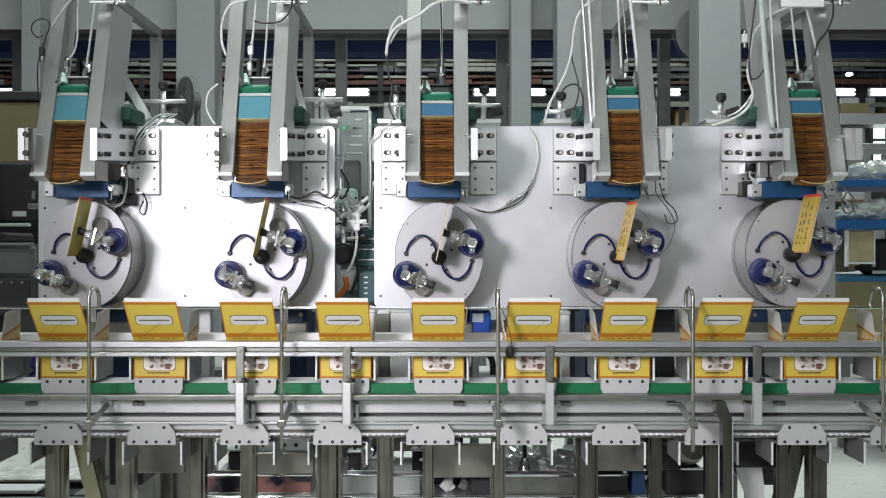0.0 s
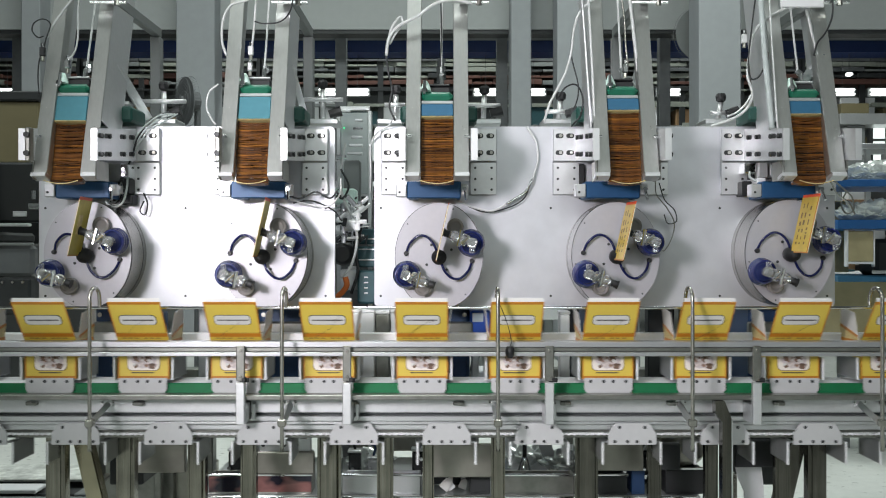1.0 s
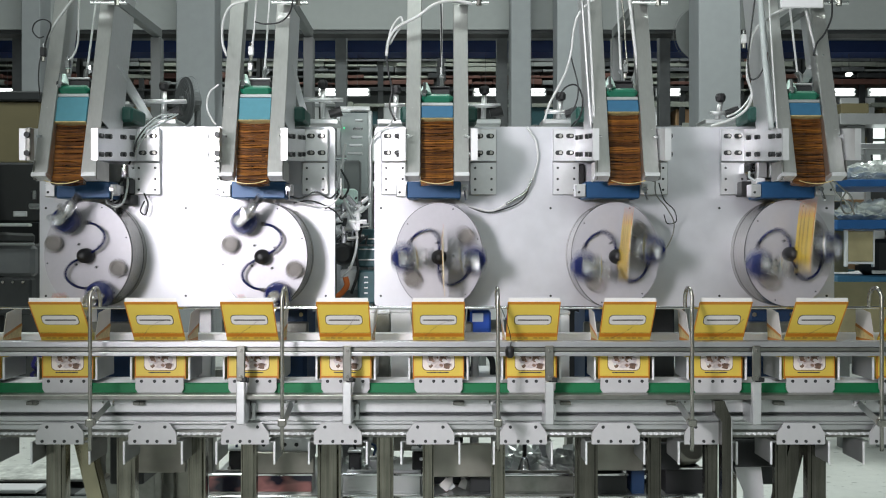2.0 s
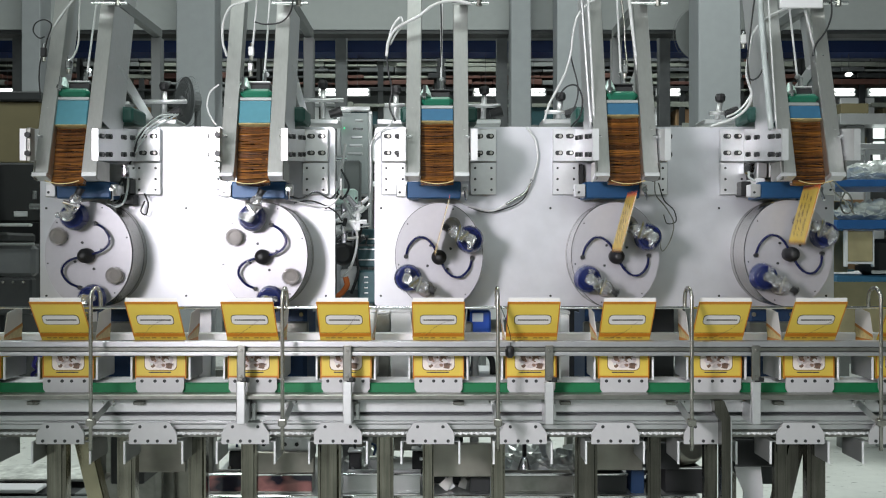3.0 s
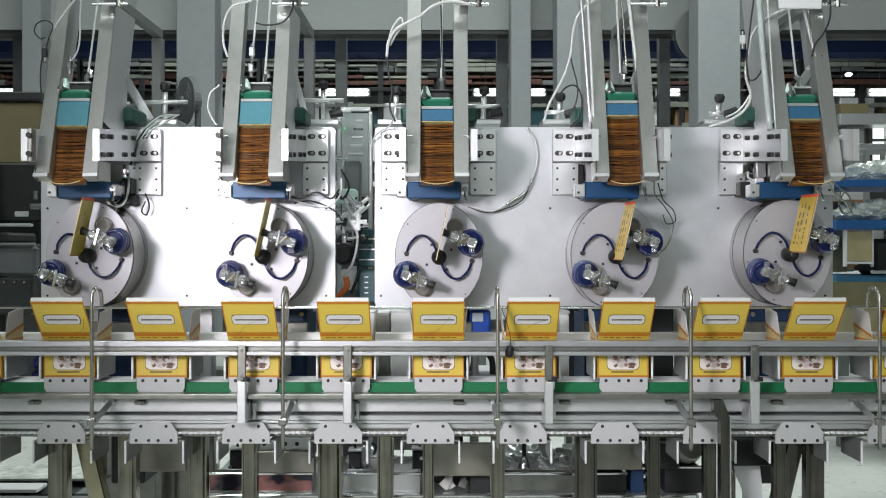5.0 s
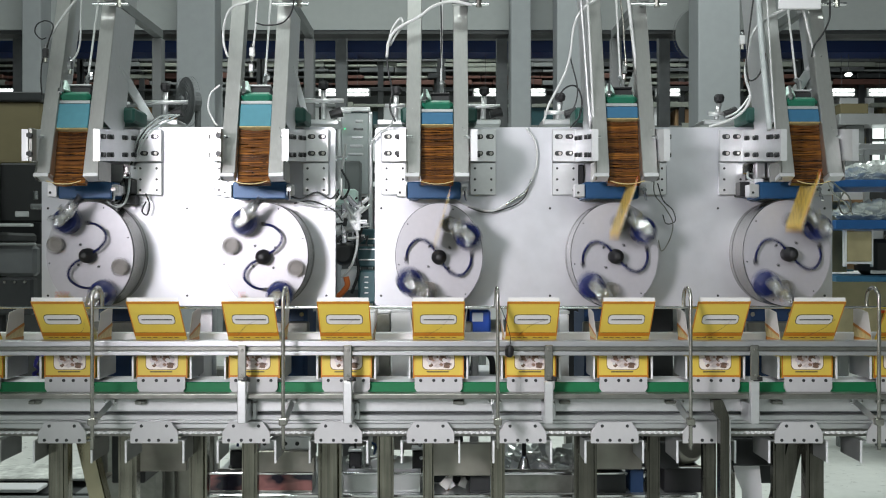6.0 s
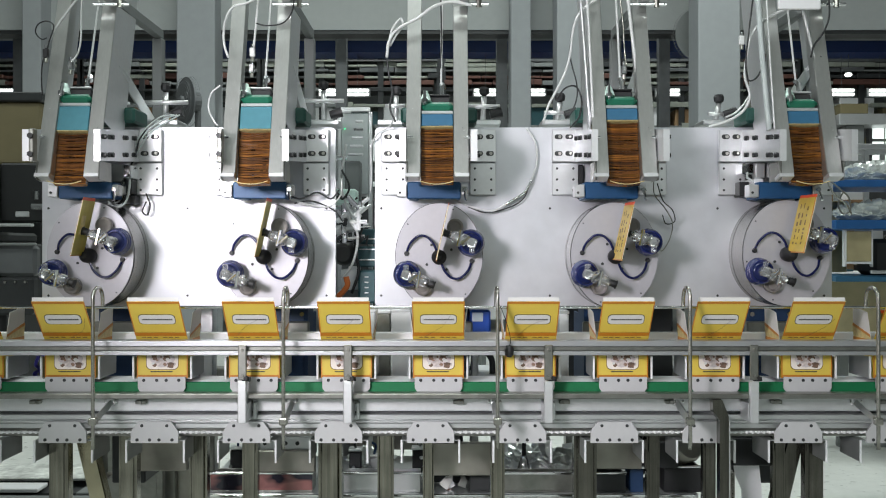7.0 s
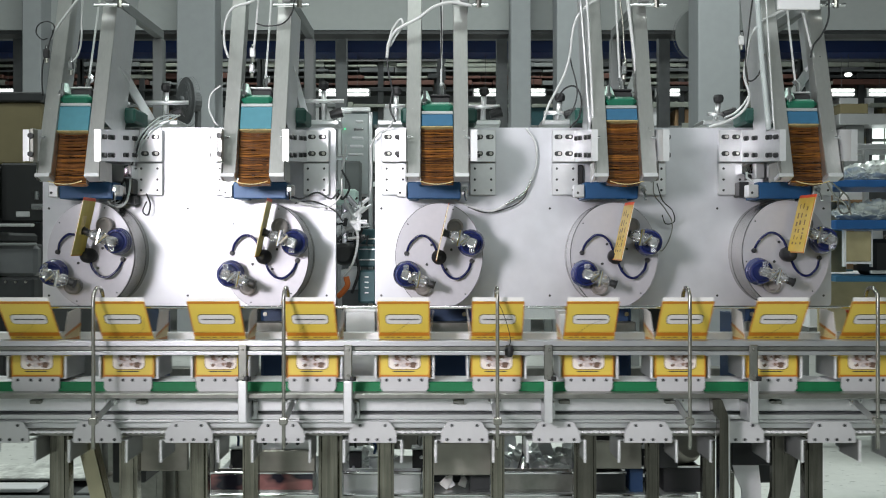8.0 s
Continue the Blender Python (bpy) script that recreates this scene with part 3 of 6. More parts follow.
def carton():
    """An open board carton: body, side flaps up, front flap leaning out with its tuck strip."""
    t = thing("carton", "open yellow printed carton with orange border and raised flap", "carton", None, "cartons on the conveyor")
    w, d, h, th = 0.0648, 0.118, 0.096, 0.0012
    bm = bmesh.new()
    box(bm, -w, w, 0, th, 0, h)
    front = part("front_panel", bm, YELLOW, t)
    bm = bmesh.new()
    box(bm, -w, w, -0.0008, -0.0001, 0.0, 0.0075)
    box(bm, -w, -w + 0.0032, -0.0008, -0.0001, 0.0075, h)
    box(bm, w - 0.0032, w, -0.0008, -0.0001, 0.0075, h)
    part("border", bm, ORANGE, front, "orange printed border")
    bm = bmesh.new()
    prism(bm, rounded(-0.0415, 0.0415, 0.0205, 0.0815, 0.012), -0.0007, -0.0002)
    part("picture_frame", bm, PRINTB, front, "thin brown picture frame")
    bm = bmesh.new()
    prism(bm, rounded(-0.040, 0.040, 0.022, 0.080, 0.012), -0.0010, -0.0002)
    part("picture_panel", bm, LABELW, front, "pale printed picture panel")
    rng = random.Random(5)
    blob = [(0.001 + (0.031 + rng.uniform(-0.004, 0.003)) * math.cos(a), 0.046 + (0.017 + rng.uniform(-0.004, 0.003)) * math.sin(a)) for a in (2 * math.pi * q / 22 for q in range(22))]
    bm = bmesh.new()
    prism(bm, blob, -0.0013, -0.0011)
    part("picture_ground", bm, PINKP, front, "pale lilac printed ground")
    for name, m, n, size, depth, words in (("picture", PICTURE, 12, 0.0080, 0.0018, "small brown food picture"), ("print_mark", PRINTG, 16, 0.0085, 0.0016, "faded print round the picture"),
                                           ("brown_print", REDG, 8, 0.0050, 0.0020, "dull brown dots of the picture"), ("white_print", BOARD, 8, 0.0046, 0.0022, "white highlights of the picture")):
        for q in range(n):
            bm = bmesh.new()
            x, z = rng.uniform(-0.028, 0.031), rng.uniform(0.030, 0.072)
            r = size * rng.uniform(0.6, 1.3)
            prism(bm, [(x + r * rng.uniform(0.6, 1.2) * math.cos(a), z + 0.75 * r * rng.uniform(0.6, 1.2) * math.sin(a)) for a in (2 * math.pi * v / 7 for v in range(7))], -depth - 0.00001 * q, -depth + 0.0004)
            part(name, bm, m, front, words)
    bm = bmesh.new()
    box(bm, -0.030, 0.026, -0.0013, -0.0002, 0.0145, 0.0172)
    part("print_line", bm, INK, front, "thin dark print line")
    for s in (-1, 1):
        bm = bmesh.new()
        box(bm, min(s * w, s * (w - th)), max(s * w, s * (w - th)), th, d, 0, h)
        side = part("side_panel", bm, YELLOW, t)
        bm = bmesh.new()
        box(bm, s * (w + 0.0004) - 0.0003, s * (w + 0.0004) + 0.0003, 0.002, d - 0.002, h - 0.012, h)
        part("border", bm, ORANGE, side)
        bm = bmesh.new()
        m = Matrix.Translation((s * (w - th / 2), 0, h)) @ pose(0, 0, 0, 0, s * 7, 0)
        a = [bm.verts.new(m @ Vector((s * q * th / 2, y, z))) for q in (-1, 1) for y, z in ((0.012, 0), (0.016, 0.070), (0.098, 0.082), (d - 0.004, 0.02), (d - 0.004, 0))]
        fs = [bm.faces.new(a[:5]), bm.faces.new(a[5:][::-1])] + [bm.faces.new((a[i], a[(i + 1) % 5], a[5 + (i + 1) % 5], a[5 + i])) for i in range(5)]
        bmesh.ops.recalc_face_normals(bm, faces=fs)
        side = part("side_flap", bm, BOARD, t, "white unprinted side flap")
        for name, mm, pts in (("flap_print", FLAPP, ((0.012, 0), (d - 0.004, 0), (d - 0.004, 0.030), (0.013, 0.006))), ("flap_stripe", ORANGE, ((0.0131, 0.006), (d - 0.004, 0.030), (d - 0.010, 0.037), (0.0135, 0.013)))):
            bm = bmesh.new()
            a = [bm.verts.new(m @ Vector((s * (th / 2 + q), y, z))) for q in (0.0001, 0.0006) for y, z in pts]
            fs = [bm.faces.new(a[:4]), bm.faces.new(a[4:][::-1])] + [bm.faces.new((a[i], a[(i + 1) % 4], a[4 + (i + 1) % 4], a[4 + i])) for i in range(4)]
            bmesh.ops.recalc_face_normals(bm, faces=fs)
            part(name, bm, mm, side)
    bm = bmesh.new()
    box(bm, -w, w, d, d + th, 0, h)
    part("back_panel", bm, BOARD, t)
    bm = bmesh.new()
    box(bm, -w, w, 0, d, 0, th)
    part("bottom", bm, BOARD, t)
    lean = Matrix.Translation((0, 0.0, h)) @ pose(0, 0, 0, 38)
    bm = bmesh.new()
    box(bm, -w, w, -th, 0, 0.0, 0.131)
    flap = part("front_flap", bm, YELLOW, t)
    flap.matrix_basis = lean
    bm = bmesh.new()
    for z0, z1 in ((0.0160, 0.0270), (0.1235, 0.131)):
        box(bm, -w, w, -th - 0.0007, -th, z0, z1)
    for s in (-1, 1):
        box(bm, min(s * w, s * (w - 0.0026)), max(s * w, s * (w - 0.0026)), -th - 0.0007, -th, 0.0272, 0.1233)
    part("border", bm, ORANGE, flap)
    bm = bmesh.new()
    for x in (-0.050, -0.036, -0.020, 0.004, 0.018, 0.034):
        box(bm, x, x + 0.011, -th - 0.0006, -th, 0.0098, 0.0125)
    box(bm, -w + 0.003, w - 0.003, -th - 0.0006, -th, 0.0285, 0.0292)
    part("small_print", bm, PRINTB, flap, "small brown print over the fold")
    bm = bmesh.new()
    prism(bm, rounded(-0.0460, 0.0460, 0.0565, 0.0890, 0.010), -th - 0.0008, -th)
    part("label_rim", bm, INK, flap)
    bm = bmesh.new()
    prism(bm, rounded(-0.0445, 0.0445, 0.0580, 0.0875, 0.010), -th - 0.0014, -th)
    part("label_panel", bm, BOARD, flap, "white rounded title panel")
    bm = bmesh.new()
    x = -0.037
    while x < 0.036:
        s = 0.0042
        box(bm, x, x + s, -th - 0.0018, -th - 0.0012, 0.0706, 0.0750)
        x += s + 0.0009
    part("print_bar", bm, INK, flap, "dark row of unreadable print")
    bm = bmesh.new()
    box(bm, -w + 0.002, w - 0.002, -th, 0, 0.0, 0.0095, 0, Matrix.Translation((0, 0, 0.131)) @ pose(0, 0, 0, -40))
    part("tuck_strip", bm, BOARD, flap, "white folded tuck strip")
    return t


FIRST_CARTON = carton()
CARTONS = [FIRST_CARTON] + [copy_thing(FIRST_CARTON, pose(0, 0, 0)) for _ in range(RUN - 1)]
for k, c in enumerate(CARTONS):
    # a fine loose thread lies on most of the flaps
    rng = random.Random(70 + k)
    if k % 5 == 3:
        continue
    bm = bmesh.new()
    a, b = rng.uniform(0.018, 0.050), rng.uniform(0.062, 0.088)
    x = rng.uniform(-0.045, 0.0)
    sweep(bm, [(x, -0.0030, 0.004 + 0.3 * a), (x + 0.02, -0.0034, a), (x + 0.045, -0.0034, a + 0.02), (min(0.055, x + 0.066), -0.0032, b)], 0.0003, 4, 4)
    flap = next(o for o in c.children if o.name.startswith("front_flap"))
    part("thread", bm, INK, flap, "fine dark loose thread")


# ---- placing units ----
UNITS = [-0.0106 + 0.4735 * k for k in (-2, -1, 0, 1, 2)]
DRUMS = ((0.006, 0.003), (0.003, 0.0), (0.0, -0.001), (0.0, 0.001), (-0.009, 0.007))   # how far each drum sits off its unit
RAILS = (0.004, 0.001, -0.001, 0.006, 0.003)                                        # and each magazine
YF, ZC = 0.15, 1.232        # face of the drum and its centre
SX = 0.82                   # the drums are oval: narrower than high


def plate(x0, x1, bolts, label):
    t = thing("mounting_plate", label, "plate")
    bm = bmesh.new()
    prism(bm, rounded(x0, x1, 1.088, 1.5945, 0.012), 0.28, 0.30)
    part("sheet", bm, PLATE, t)
    for x in bolts:
        for z in (1.118, 1.365):
            bm = bmesh.new()
            rod(bm, (x, 0.2785, z), (x, 0.2815, z), 0.0034, 8)
            part("bolt", bm, DARK, t)
    bm = bmesh.new()
    box(bm, x0 + 0.02, x1 - 0.02, 0.301, 0.42, 1.09, 1.12, 0.004)
    part("stiffener", bm, ALU, t)
    return t


plate(-1.136, -0.3046, (-1.118, -0.724, -0.330), "bright anodised machine plate carrying two placing drums")
plate(-0.193, 1.102, (-0.175, 0.303, 0.778, 1.080), "grey anodised machine plate carrying three placing drums")


def drum_outline(r, n=64):
    return [(SX * r * math.cos(2 * math.pi * k / n), r * math.sin(2 * math.pi * k / n)) for k in range(n)]


def placer():
    """A drum on the plate, a turning hub with two hoses, and two sucker arms."""
    t = thing("card_placer", "round brushed drum with turning hub, blue hoses and sucker arms", "placer", None, "card placers on the plates")
    bm = bmesh.new()
    prism(bm, drum_outline(0.1440), 0.0072, 0.1295)
    drum = part("drum", bm, DRUMM, t, smooth=False)
    bm = bmesh.new()
    prism(bm, drum_outline(0.1428), 0.0, 0.005)
    part("face", bm, FACEM, t, "matt drum face")
    bm = bmesh.new()
    prism(bm, drum_outline(0.1446), 0.0052, 0.0070)
    part("rim", bm, DARK, t)
    bm = bmesh.new()
    prism(bm, drum_outline(0.1446), 0.1000, 0.1022)
    part("groove", bm, DARK, t)
    for a in (20, 70, 140, 190, 250, 310):
        bm = bmesh.new()
        rod(bm, (SX * 0.134 * math.cos(radians(a)), -0.001, 0.134 * math.sin(radians(a))), (SX * 0.134 * math.cos(radians(a)), 0.002, 0.134 * math.sin(radians(a))), 0.0022, 8)
        part("screw", bm, DARK, t)
    bm = bmesh.new()
    lathe(bm, [(0.0195, 0.0), (0.0205, 0.012), (0.019, 0.030), (0.012, 0.034), (0.011, 0.046), (0.004, 0.048)], 20, FACE)
    hub = part("hub", bm, BLACK, t, "black rotary air joint", smooth=True)
    for s in (-1, 1):
        bm = bmesh.new()
        sweep(bm, [(s * 0.006, -0.020, -s * 0.016), (s * 0.016, -0.022, -s * 0.038), (s * 0.034, -0.02, -s * 0.055), (s * 0.056, -0.018, -s * 0.056), (s * 0.078, -0.012, -s * 0.036), (s * 0.088, 0.0, -s * 0.010)], 0.0035, 8, 5)
        part("hose", bm, HOSE, hub, "bent blue air hose", smooth=True)
        bm = bmesh.new()
        lathe(bm, [(0.0065, 0.0), (0.0065, 0.006), (0.005, 0.009)], 12, Matrix.Translation((s * 0.088, 0, -s * 0.010)) @ FACE)
        part("ferrule", bm, BLACK, hub)
        bm = bmesh.new()
        c = Vector((s * 0.043, 0, s * 0.081))
        lathe(bm, [(0.0225, 0.0), (0.0225, 0.020), (0.0210, 0.022), (0.014, 0.0222), (0.0130, 0.018)], 28, Matrix.Translation(c) @ FACE)
        part("shaft_cap", bm, SMOKE, hub, "smoky clear shaft cap", smooth=True)
    for x, z in ((0.033, 0.02), (-0.02, 0.033), (-0.033, -0.02), (0.02, -0.033)):
        bm = bmesh.new()
        rod(bm, (x, -0.003, z), (x, 0.001, z), 0.0038, 8)
        part("screw", bm, DARK, hub)
    for s in (0, 1):
        bm = bmesh.new()
        # the arm points along local +z, from its pivot to its sucker
        lathe(bm, [(0.0125, -0.014), (0.0125, 0.066), (0.009, 0.072)], 16, FACE)
        box(bm, -0.0060, 0.0060, -0.073, -0.060, 0.000, 0.060, 0.002)
        arm = part("sucker_arm", bm, STEELP, t, "pale metal arm with a clear fitting")
        bm = bmesh.new()
        for k in range(3):
            r = 0.0320 - 0.002 * k
            y = -0.012 - 0.011 * k
            sweep(bm, [(r * math.cos(a), y - 0.003 * a / 6.3, r * math.sin(a)) for a in (2 * math.pi * q / 16 for q in range(17))], 0.0050, 6, 2)
        part("hose_coil", bm, RING, arm, "coiled translucent blue hose", smooth=True)
        bm = bmesh.new()
        lathe(bm, [(0.0262, -0.010), (0.0262, 0.040), (0.022, 0.045)], 20, FACE)
        part("collar", bm, COLLARM, arm, "translucent dark blue collar", smooth=True)
        bm = bmesh.new()
        lathe(bm, [(0.010, 0.012), (0.0160, 0.016), (0.0160, 0.029), (0.0115, 0.032), (0.0115, 0.036), (0.0150, 0.039), (0.0150, 0.052), (0.0110, 0.056), (0.0090, 0.062)], 16, Matrix.Translation((0, -0.067, 0)))
        part("fitting", bm, CLEAR, arm, "clear air fitting", smooth=True)
        bm = bmesh.new()
        box(bm, -0.0130, 0.0130, -0.086, -0.056, -0.013, 0.011, 0.005)
        rod(bm, (-0.0135, -0.072, -0.006), (-0.024, -0.074, -0.010), 0.0075, 12)
        part("elbow", bm, CLEAR, arm, "clear plastic elbow")
        bm = bmesh.new()
        rod(bm, (-0.021, -0.080, 0.030), (0.021, -0.076, 0.036), 0.0045, 10)
        rod(bm, (0.014, -0.088, 0.012), (-0.012, -0.088, 0.026), 0.0035, 10)
        part("clip", bm, CHROME, arm)
        bm = bmesh.new()
        lathe(bm, [(0.007, 0.062), (0.0105, 0.064), (0.008, 0.068), (0.0110, 0.071), (0.0085, 0.074), (0.0125, 0.0795)], 14, Matrix.Translation((0, -0.067, 0)))
        part("suction_cup", bm, BLACK, arm, "black bellows suction cup", smooth=True)
    return t


FIRST_PLACER = placer()
PLACERS = []
for k, x in enumerate(UNITS):
    m = pose(x + DRUMS[k][0], YF, ZC + DRUMS[k][1])
    if k == 0:
        FIRST_PLACER.matrix_basis = m
        PLACERS.append(FIRST_PLACER)
    else:
        PLACERS.append(copy_thing(FIRST_PLACER, m))

LEAN = pose(0, 0, 0, -16.5)
BASE = Vector((-0.0035, 0.0, 1.418))
XM = 0.0805


def bracket(t, s):
    """A slotted angle bracket between the plate and a magazine rail, rising a little towards the plate."""
    xa = s * 0.0815
    bm = bmesh.new()
    vs = [bm.verts.new((xa + s * q * 0.016, y, z)) for q in (0, 1) for y, z in ((-0.040, 1.470), (-0.040, 1.549), (0.262, 1.586), (0.262, 1.496))]
    fs = [bm.faces.new(vs[:4]), bm.faces.new(vs[4:])] + [bm.faces.new((vs[i], vs[(i + 1) % 4], vs[4 + (i + 1) % 4], vs[4 + i])) for i in range(4)]
    bmesh.ops.recalc_face_normals(bm, faces=fs)
    x0, x1 = sorted((xa, xa + s * 0.080))
    box(bm, x0, x1, 0.2625, 0.2785, 1.495, 1.5865, 0.002)
    b = part("bracket", bm, ALUW, t, "slotted aluminium angle bracket")
    for z in (1.519, 1.566):
        for dx in (0.032, 0.062):
            c = xa + s * dx
            bm = bmesh.new()
            prism(bm, rounded(c - 0.011, c + 0.011, z - 0.0065, z + 0.0065, 0.006), 0.2605, 0.2622)
            part("slot", bm, DARK, b)
            bm = bmesh.new()
            rod(bm, (c + 0.003, 0.256, z), (c + 0.003, 0.262, z), 0.0046, 8)
            part("bolt", bm, STEEL, b)
    for dz in (-0.024, 0.022):
        for y, half in ((-0.022, 0.011), (0.036, 0.026), (0.145, 0.020), (0.215, 0.016)):
            z = 1.513 + 0.1 * y + dz
            xs = xa + s * 0.0162
            x0, x1 = sorted((xs - s * 0.001, xs + s * 0.0008))
            bm = bmesh.new()
            prism(bm, rounded(-half, half, -0.0062, 0.0062, 0.006), x0, x1)
            bmesh.ops.transform(bm, matrix=Matrix(((0, 1, 0, 0), (1, 0, 0, y), (0.1, 0, 1, z), (0, 0, 0, 1))), verts=bm.verts)
            bmesh.ops.recalc_face_normals(bm, faces=bm.faces[:])
            part("slot", bm, DARK, b)
            bm = bmesh.new()
            rod(bm, (xs, y + 0.004, z), (xs + s * 0.007, y + 0.004, z), 0.0062, 6)
            part("bolt", bm, BLACK, b)
        bm = bmesh.new()
        rod(bm, (s * 0.072, 0.035, 1.515 + dz), (xa + s * 0.001, 0.035, 1.515 + dz), 0.006, 8)
        part("spacer", bm, CHROME, b)
        bm = bmesh.new()
        rod(bm, (s * 0.088, 0.012, 1.515 + dz), (s * 0.088, 0.032, 1.515 + dz), 0.0065, 6)
        rod(bm, (s * 0.066, 0.022, 1.515 + dz), (s * 0.081, 0.022, 1.515 + dz), 0.003, 8)
        part("strap_bolt", bm, CHROME, b)
    bm = bmesh.new()
    x0, x1 = sorted((s * 0.0785, s * 0.0805))
    box(bm, x0, x1, 0.0, 0.09, 1.425, 1.475, 0.001)
    part("strap", bm, DARKSTEEL, b, "dull steel strap")
    bm = bmesh.new()
    x0, x1 = sorted((xa + s * 0.006, xa + s * 0.080))
    box(bm, x0, x1, 0.266, 0.2785, 1.402, 1.493, 0.002)
    p = part("backing_plate", bm, ALUW, t)
    for z in (1.416, 1.446, 1.477):
        for dx in (0.020, 0.066):
            bm = bmesh.new()
            rod(bm, (xa + s * dx, 0.2645, z), (xa + s * dx, 0.267, z), 0.0035, 8)
            part("screw", bm, DARK, p)


def adjuster(t, s, drop=0.0, reach=0.07):
    """A clamp post with a black knob and a cross rod behind the magazine."""
    x = s * 0.130
    bm = bmesh.new()
    box(bm, x - 0.05, x + 0.05, 0.36, 0.46, 1.612, 1.628, 0.003)
    base = part("slide_base", bm, ALU, t)
    bm = bmesh.new()
    rod(bm, (x, 0.41, 1.628), (x + 0.3 * drop, 0.41, 1.715 - drop), 0.0080, 12)
    part("clamp_post", bm, RODM, base, smooth=True)
    bm = bmesh.new()
    lathe(bm, [(0.006, 0.0), (0.014, 0.006), (0.016, 0.018), (0.012, 0.026)], 10, Matrix.Translation((x + 0.3 * drop, 0.41, 1.716 - drop)))
    part("knob", bm, BLACK, base, "black plastic knob")
    bm = bmesh.new()
    rod(bm, (x - reach, 0.395, 1.683 - drop), (x + reach, 0.395, 1.683 - drop), 0.0062, 10)
    part("cross_rod", bm, RODM, base, smooth=True)
    bm = bmesh.new()
    rod(bm, (x + 0.02, 0.39, 1.645), (x + 0.055, 0.39, 1.655), 0.012, 10, 0.016)
    part("grip", bm, BLACK, base)


def magazine():
    """Two leaning channel rails on a blue foot, slotted brackets, and the frame behind."""
    t = thing("card_magazine", "leaning stainless card magazine on a blue foot with slotted brackets", "magazine", None, "card magazines over the drums")
    at = Matrix.Translation(BASE) @ LEAN
    for s in (-1, 1):
        bm = bmesh.new()
        x0, x1 = sorted((s * 0.0425, s * XM))
        box(bm, x0, x1, -0.004, -0.001, 0.0255, 0.80, 0.001, at)
        x0, x1 = sorted((s * 0.0425, s * 0.0455))
        box(bm, x0, x1, -0.0005, 0.035, 0.0255, 0.80, 0.0008, at)
        part("rail", bm, SHEET, t)
        bm = bmesh.new()
        x0, x1 = sorted((s * (XM - 0.003), s * XM))
        box(bm, x0, x1, -0.0005, 0.150, 0.17, 0.80, 0.001, at)
        part("side_wall", bm, ALUW, t)
        bm = bmesh.new()
        x0, x1 = sorted((s * 0.044, s * 0.082))
        box(bm, x0, x1, -0.0070, 0.03, 0.0145, 0.0250, 0.001, at)
        part("rail_foot", bm, ALUW, t)
        if s > 0:
            bm = bmesh.new()
            box(bm, s * 0.068 - 0.012, s * 0.068 + 0.012, 0.10, 0.56, 1.905, 1.935, 0.003)
            part("top_bar", bm, GREYG, t)
            bm = bmesh.new()
            box(bm, s * 0.068 - 0.016, s * 0.068 + 0.016, 0.53, 0.565, 1.60, 1.904, 0.003)
            part("rear_post", bm, GREYG, t)
            bm = bmesh.new()
            for d in (0.0, 0.045):
                rod(bm, (s * 0.068, 0.16 + d, 1.745), (s * 0.068, 0.50 + d, 1.618), 0.011, 4)
            part("brace", bm, ALUW, t)
        bracket(t, s)
    bm = bmesh.new()
    box(bm, -0.082, 0.063, 0.155, 0.169, -0.032, 0.0135, 0.003)
    box(bm, -0.082, -0.053, 0.169, 0.262, -0.032, 0.0135, 0.002)
    box(bm, 0.053, 0.063, 0.169, 0.262, -0.032, 0.0135, 0.002)
    bmesh.ops.transform(bm, matrix=Matrix.Translation(BASE), verts=bm.verts)
    part("foot_block", bm, BLUE, t, "blue painted foot block")
    bm = bmesh.new()
    sweep(bm, [BASE + Vector((0.043 * u, -0.013, 0.004 - 0.008 * (1 - u * u))) for u in (-1, -0.6, -0.2, 0.2, 0.6, 1)], 0.0011, 6, 3)
    part("bowed_lip", bm, FLAPP, t, "pale bowed lip under the stack")
    bm = bmesh.new()
    box(bm, -0.110, -0.083, 0.15, 0.19, -0.028, 0.006, 0.002, Matrix.Translation(BASE))
    clamp = part("end_clamp", bm, ALUW, t, "pale end clamp with a screw hole")
    bm = bmesh.new()
    rod(bm, BASE + Vector((-0.101, 0.148, -0.016)), BASE + Vector((-0.101, 0.152, -0.016)), 0.0035, 8)
    part("screw", bm, DARK, clamp)
    bm = bmesh.new()
    box(bm, 0.0635, 0.083, 0.15, 0.18, -0.024, 0.006, 0.003, Matrix.Translation(BASE))
    clamp = part("end_clamp", bm, ALUW, t)
    bm = bmesh.new()
    rod(bm, BASE + Vector((0.073, 0.135, -0.008)), BASE + Vector((0.073, 0.1495, -0.008)), 0.006, 8)
    rod(bm, BASE + Vector((0.073, 0.140, -0.010)), BASE + Vector((0.077, 0.125, -0.038)), 0.0035, 8)
    part("hose_joint", bm, CHROME, clamp)
    bm = bmesh.new()
    box(bm, -0.105, 0.105, 0.20, 0.32, 1.598, 1.640, 0.006)
    part("drive_box", bm, DTEAL, t, "dark teal drive box")
    bm = bmesh.new()
    rod(bm, (-0.11, 0.39, 1.60), (0.11, 0.39, 1.60), 0.008, 10)
    part("tie_rod", bm, RODM, t)
    return t


